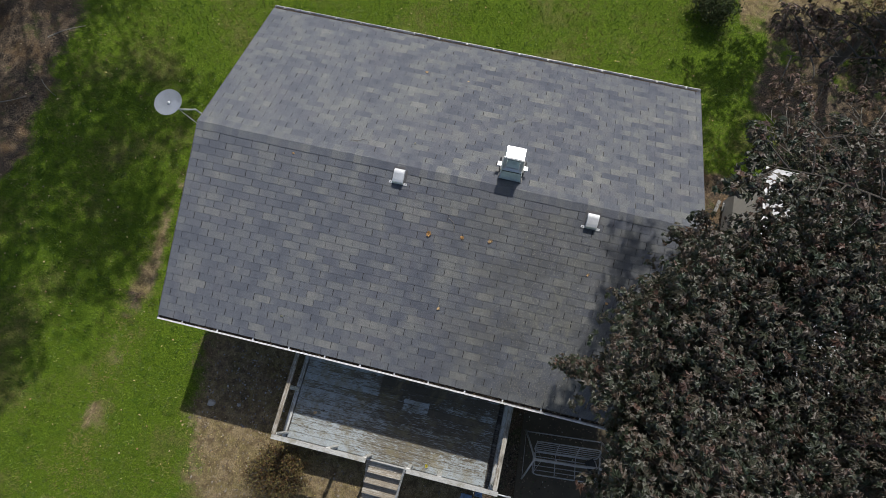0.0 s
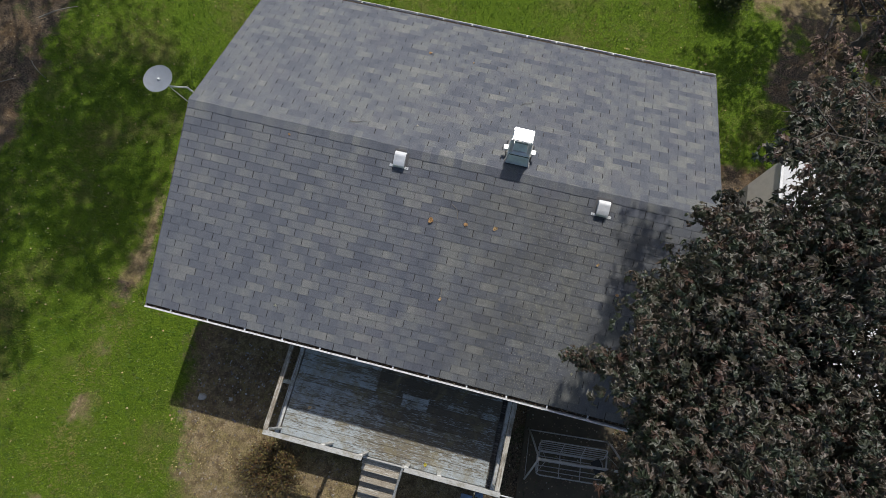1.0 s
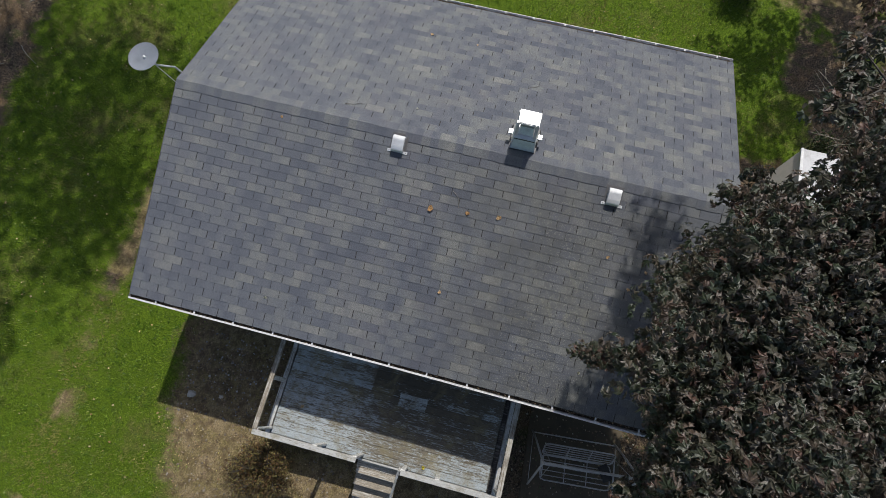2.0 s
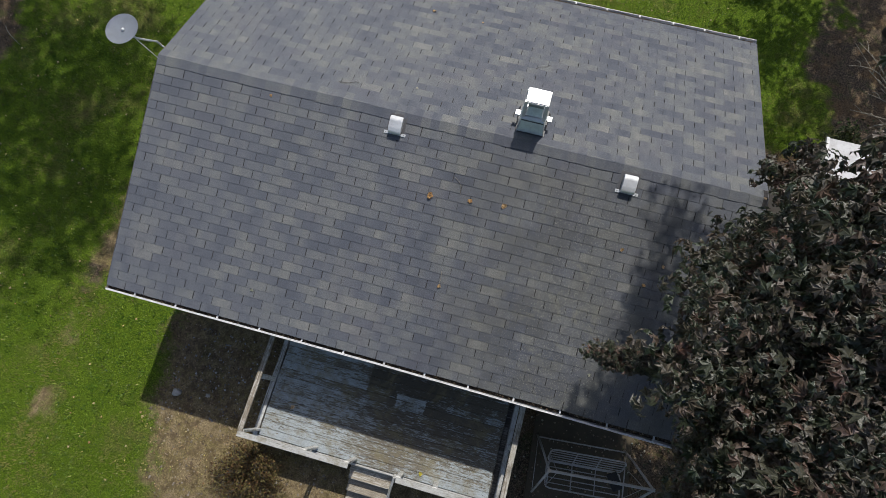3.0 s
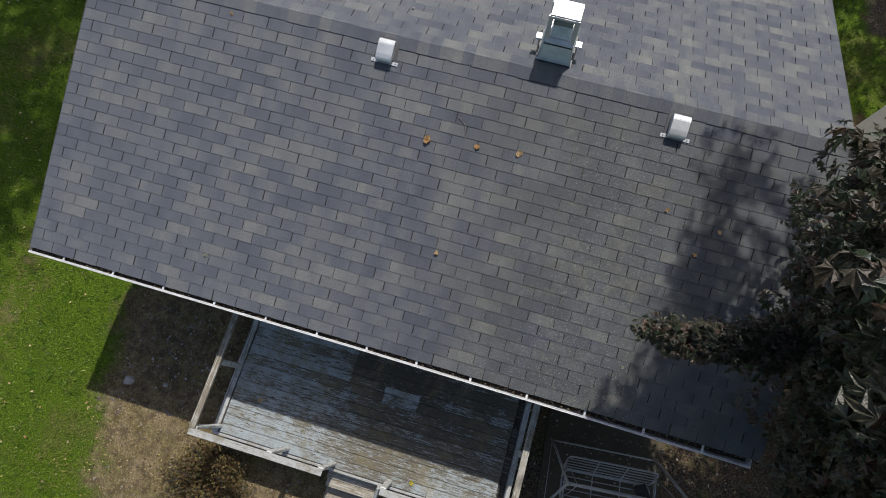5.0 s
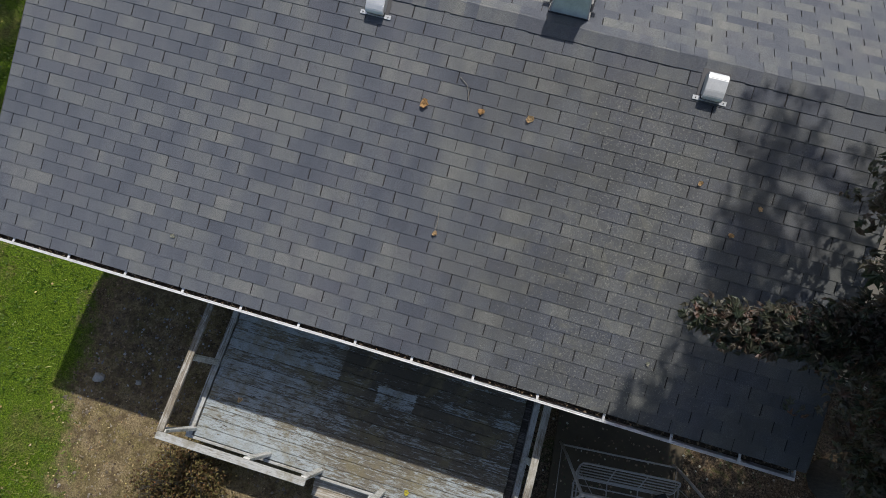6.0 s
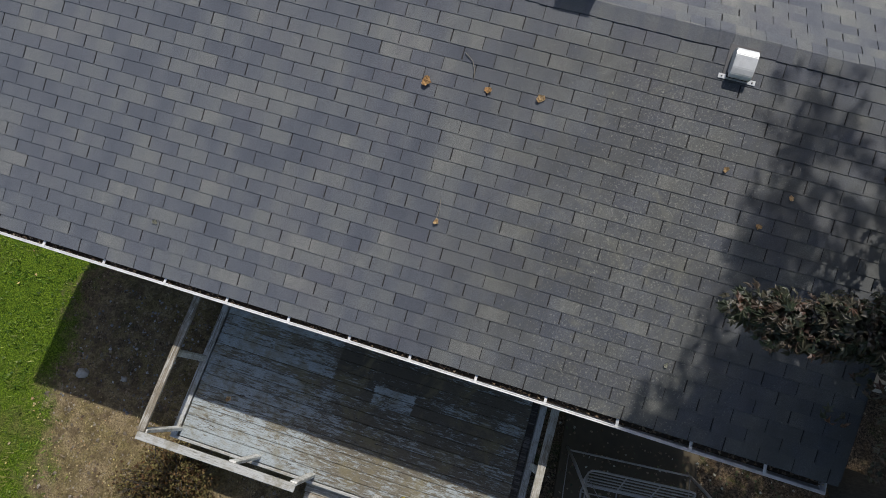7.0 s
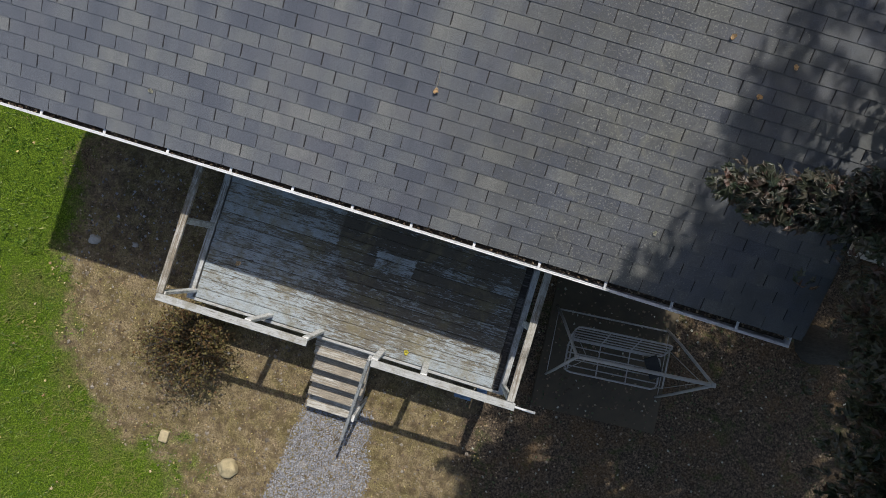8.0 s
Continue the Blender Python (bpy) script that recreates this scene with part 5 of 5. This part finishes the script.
def tarp(x, y, r):
    bm = bmesh.new()
    bmesh.ops.create_grid(bm, x_segments=10, y_segments=8, size=1.0)
    for v in bm.verts:
        n = noise.noise(Vector((v.co.x * 2 + x, v.co.y * 2, 1)))
        v.co = Vector((x + v.co.x * r * (1 + 0.4 * n), y + v.co.y * r * 0.6, 0.05 + 0.05 * n + 0.02 * noise.noise(v.co * 6)))
    bmesh.ops.solidify(bm, geom=bm.faces[:], thickness=0.004)
    tagged(mesh_object("plastic_sheet", bm, BLUE, True), "crumpled faded blue plastic sheet under the deck edge", "plastic sheet")


BLUE = paint_material("faded_blue_plastic", (0.16, 0.26, 0.4), 0.45, 0.3)
tarp(6.62, -5.72, 0.12)
tarp(6.88, -5.6, 0.08)


# ---------------------------------------------------------------- leaves and twigs on the roof
def loose_leaf(centre, normal, size, way, material, label, group):
    """A single dry leaf with upturned lobes."""
    v, f = leaf_mesh(np.array([centre]), np.array([normal]), size, 5, np.array([way]), -0.2, 0.72, 0.22)
    bm = bmesh.new()
    vs = [bm.verts.new(q) for q in v]
    for t in f:
        bm.faces.new([vs[i] for i in t])
    bmesh.ops.solidify(bm, geom=bm.faces[:], thickness=0.003)
    bmesh.ops.recalc_face_normals(bm, faces=bm.faces[:])
    tagged(mesh_object("fallen_leaf", bm, material), label, "leaf", group)


def roof_leaf(x, y, size, material, label):
    a = 7.3 * x + 3.1 * y
    n = Vector((0.2 * math.sin(a), 0.33 * (-1 if y < 0 else 1) + 0.15 * math.cos(a), 1)).normalized()
    loose_leaf((x, y, roof_z(y) + 0.018), tuple(n), size * 1.08, (math.cos(a), math.sin(a), 0.2), material, label, "fallen leaves on the roof")


for x, y, s in ((4.74, -1.08, 0.074), (5.22, -2.315, 0.058), (5.89, -0.985, 0.055)):
    roof_leaf(x, y, s, AMBER, "curled amber maple leaf on the shingles")
for x, y, s in ((5.37, -1.007, 0.04), (7.73, -1.175, 0.038), (8.16, -1.57, 0.04), (8.35, -1.27, 0.035), (1.95, -0.22, 0.035), (3.83, 2.51, 0.045), (4.72, 2.48, 0.03)):
    roof_leaf(x, y, s, AMBER, "small dry tan leaf on the shingles")
for x, y in ((2.38, -3.1), (4.09, 0.55), (7.74, -3.0)):
    roof_leaf(x, y, 0.032, PALELEAF, "tiny pale leaf scrap on the shingles")


def roof_twig(pts, label, material):
    bm = tube(bmesh.new(), [(x, y, roof_z(y) + 0.022) for x, y in pts], [0.0045, 0.004, 0.0035, 0.003], 6)
    tagged(mesh_object("twig", bm, material), label, "twig")


roof_twig([(5.06, -0.74), (5.15, -0.8), (5.19, -0.88), (5.21, -0.97)], "thin bent twig lying on the shingles", TWIG)
roof_twig([(5.215, -2.1), (5.225, -2.17), (5.23, -2.23), (5.222, -2.3)], "thin leaf stalk lying on the shingles", TWIG)
roof_twig([(5.83, 1.6), (5.88, 1.66), (5.96, 1.68), (6.05, 1.76)], "thin dark twig lying on the back slope", BARK)
roof_twig([(2.9, 0.3), (3.05, 0.32), (3.14, 0.38), (3.22, 0.37)], "thin dark twig lying near the ridge", BARK)


def deck_leaf(x, y, s, material, label):
    loose_leaf((x, y, DECK + 0.014), (0.1, 0.1, 0.99), s * 1.1, (math.cos(9 * x), math.sin(9 * x), 0.1), material, label, "fallen leaves on the deck")


deck_leaf(3.99, -4.25, 0.05, PALELEAF, "yellowish leaf on the deck boards")
deck_leaf(3.06, -4.72, 0.055, AMBER, "rust-coloured leaf on the deck boards")
deck_leaf(5.61, -5.2, 0.05, YELLOW, "bright yellow leaf on the deck boards")


# ---------------------------------------------------------------- shingles
COURSE, TAB, BUTT = 0.1395, 0.3255, 3.785


def tab_mesh(width):
    """One shingle tab: x along the course, y down the slope from its head, thick at the butt."""
    w, l = width, COURSE * 1.12
    bm = bmesh.new()
    lo = [(0.0, 0, 0.0), (w, 0, 0.0), (w, l, 0.001), (0, l, 0.001)]
    hi = [(0.0, 0, 0.002), (w, 0, 0.002), (w - 0.001, l - 0.002, 0.008), (0.001, l - 0.002, 0.008)]
    a = [bm.verts.new(p) for p in lo]
    b = [bm.verts.new(p) for p in hi]
    bm.faces.new(a[::-1])
    bm.faces.new(b)
    for k in range(4):
        bm.faces.new((a[k], a[(k + 1) % 4], b[(k + 1) % 4], b[k]))
    bmesh.ops.recalc_face_normals(bm, faces=bm.faces[:])
    me = bpy.data.meshes.new("shingle")
    bm.to_mesh(me)
    bm.free()
    me.materials.append(SHINGLE)
    return me


def lay_shingles(side, roof, near):
    m = slope_matrix(side)
    full, narrow = tab_mesh(TAB - 0.007), tab_mesh(TAB - 0.013)
    tv = np.array([v.co for v in full.vertices])
    tf = np.array([list(p.vertices) for p in full.polygons])
    if side > 0:
        tf = tf[:, ::-1]
    verts, faces = [], []
    M = np.array(m)
    for c in range(1, 27):
        k = 26 - c
        butt = BUTT - COURSE * k - (0.05 if side > 0 and k == 0 else 0.0)
        x = (0.15 if k % 2 else 0.315) - TAB + 0.007 * math.sin(2.1 * k)
        tab = (k // 2) % 3
        while x < LENGTH:
            tab += 1
            open_slot = tab % 3 == 0
            a, b = max(x, 0.0), min(x + TAB, LENGTH)
            if b - a > 0.03:
                top = butt - COURSE * 1.12
                if a == x and b == x + TAB and near(x, butt):
                    ob = new("shingle", narrow if open_slot else full)
                    ob.parent = roof
                    ob.matrix_parent_inverse = roof.matrix_world.inverted()
                    ob.matrix_basis = m @ Matrix.Translation((x + (0.0095 if open_slot else 0.0035), top + rng.uniform(-0.0025, 0.0025), rng.uniform(0.0, 0.0015)))
                else:
                    p = tv * np.array([(b - a - (0.013 if open_slot else 0.007)) / (TAB - 0.007), 1, 1]) + np.array([a + (0.0095 if open_slot else 0.0035), top + rng.uniform(-0.0025, 0.0025), rng.uniform(0, 0.0015)])
                    faces.append(tf + len(verts) * 8)
                    verts.append(p @ M[:3, :3].T + M[:3, 3])
            x += TAB
    ob = from_arrays("shingle_field", np.concatenate(verts), np.concatenate(faces), SHINGLE, roof)
    ob["kind"] = "stuff"
    # underlay seen through the slots
    bm = bmesh.new()
    box(bm, (0.0, 0.02, -0.011), (LENGTH, BUTT - (0.054 if side > 0 else 0.004), -0.002), m)
    bmesh.ops.recalc_face_normals(bm, faces=bm.faces[:])
    part("underlay", bm, DARK_SHINGLE, roof)


DARK_SHINGLE = paint_material("dark_shingle_edge", (0.012, 0.012, 0.014), 0.9, 0.2)
lay_shingles(-1, roof_front, lambda x, v: 2.4 < x < 8.0 and v > 1.15)
lay_shingles(1, roof_back, lambda x, v: False)


def ridge_caps():
    """Folded shingles over the ridge, each lapping the one before it."""
    w, l, up = 0.147, 0.2, 0.0105
    bm = bmesh.new()
    rows = []
    for x, h in ((0.0, up + 0.006), (l, up)):
        rows.append([slope_matrix(side or -1) @ Vector((x, v, h + e)) - Vector((0, 0, RIDGE)) for v, side, e in ((w, -1, -0.003), (0.05, -1, 0.0), (0, 0, 0.002), (0.05, 1, 0.0), (w, 1, -0.005))])
    a, b = [[bm.verts.new(p) for p in r] for r in rows]
    c, d = [[bm.verts.new(p - Vector((0, 0, 0.006))) for p in r] for r in rows]
    for j in range(4):
        bm.faces.new((a[j], a[j + 1], b[j + 1], b[j]))
        bm.faces.new((c[j], d[j], d[j + 1], c[j + 1]))
        bm.faces.new((a[j], c[j], c[j + 1], a[j + 1]))
        bm.faces.new((b[j], b[j + 1], d[j + 1], d[j]))
    bm.faces.new((a[0], b[0], d[0], c[0]))
    bm.faces.new((a[4], c[4], d[4], b[4]))
    bmesh.ops.recalc_face_normals(bm, faces=bm.faces[:])
    me = bpy.data.meshes.new("ridge_cap")
    bm.to_mesh(me)
    bm.free()
    me.materials.append(SHINGLE)
    x = 0.0
    while x < LENGTH - 0.19:
        ob = new("ridge_cap", me)
        ob.parent = house
        ob.matrix_parent_inverse = house.matrix_world.inverted()
        ob.location = (x, rng.uniform(-0.006, 0.006), RIDGE)
        x += 0.1405


ridge_caps()
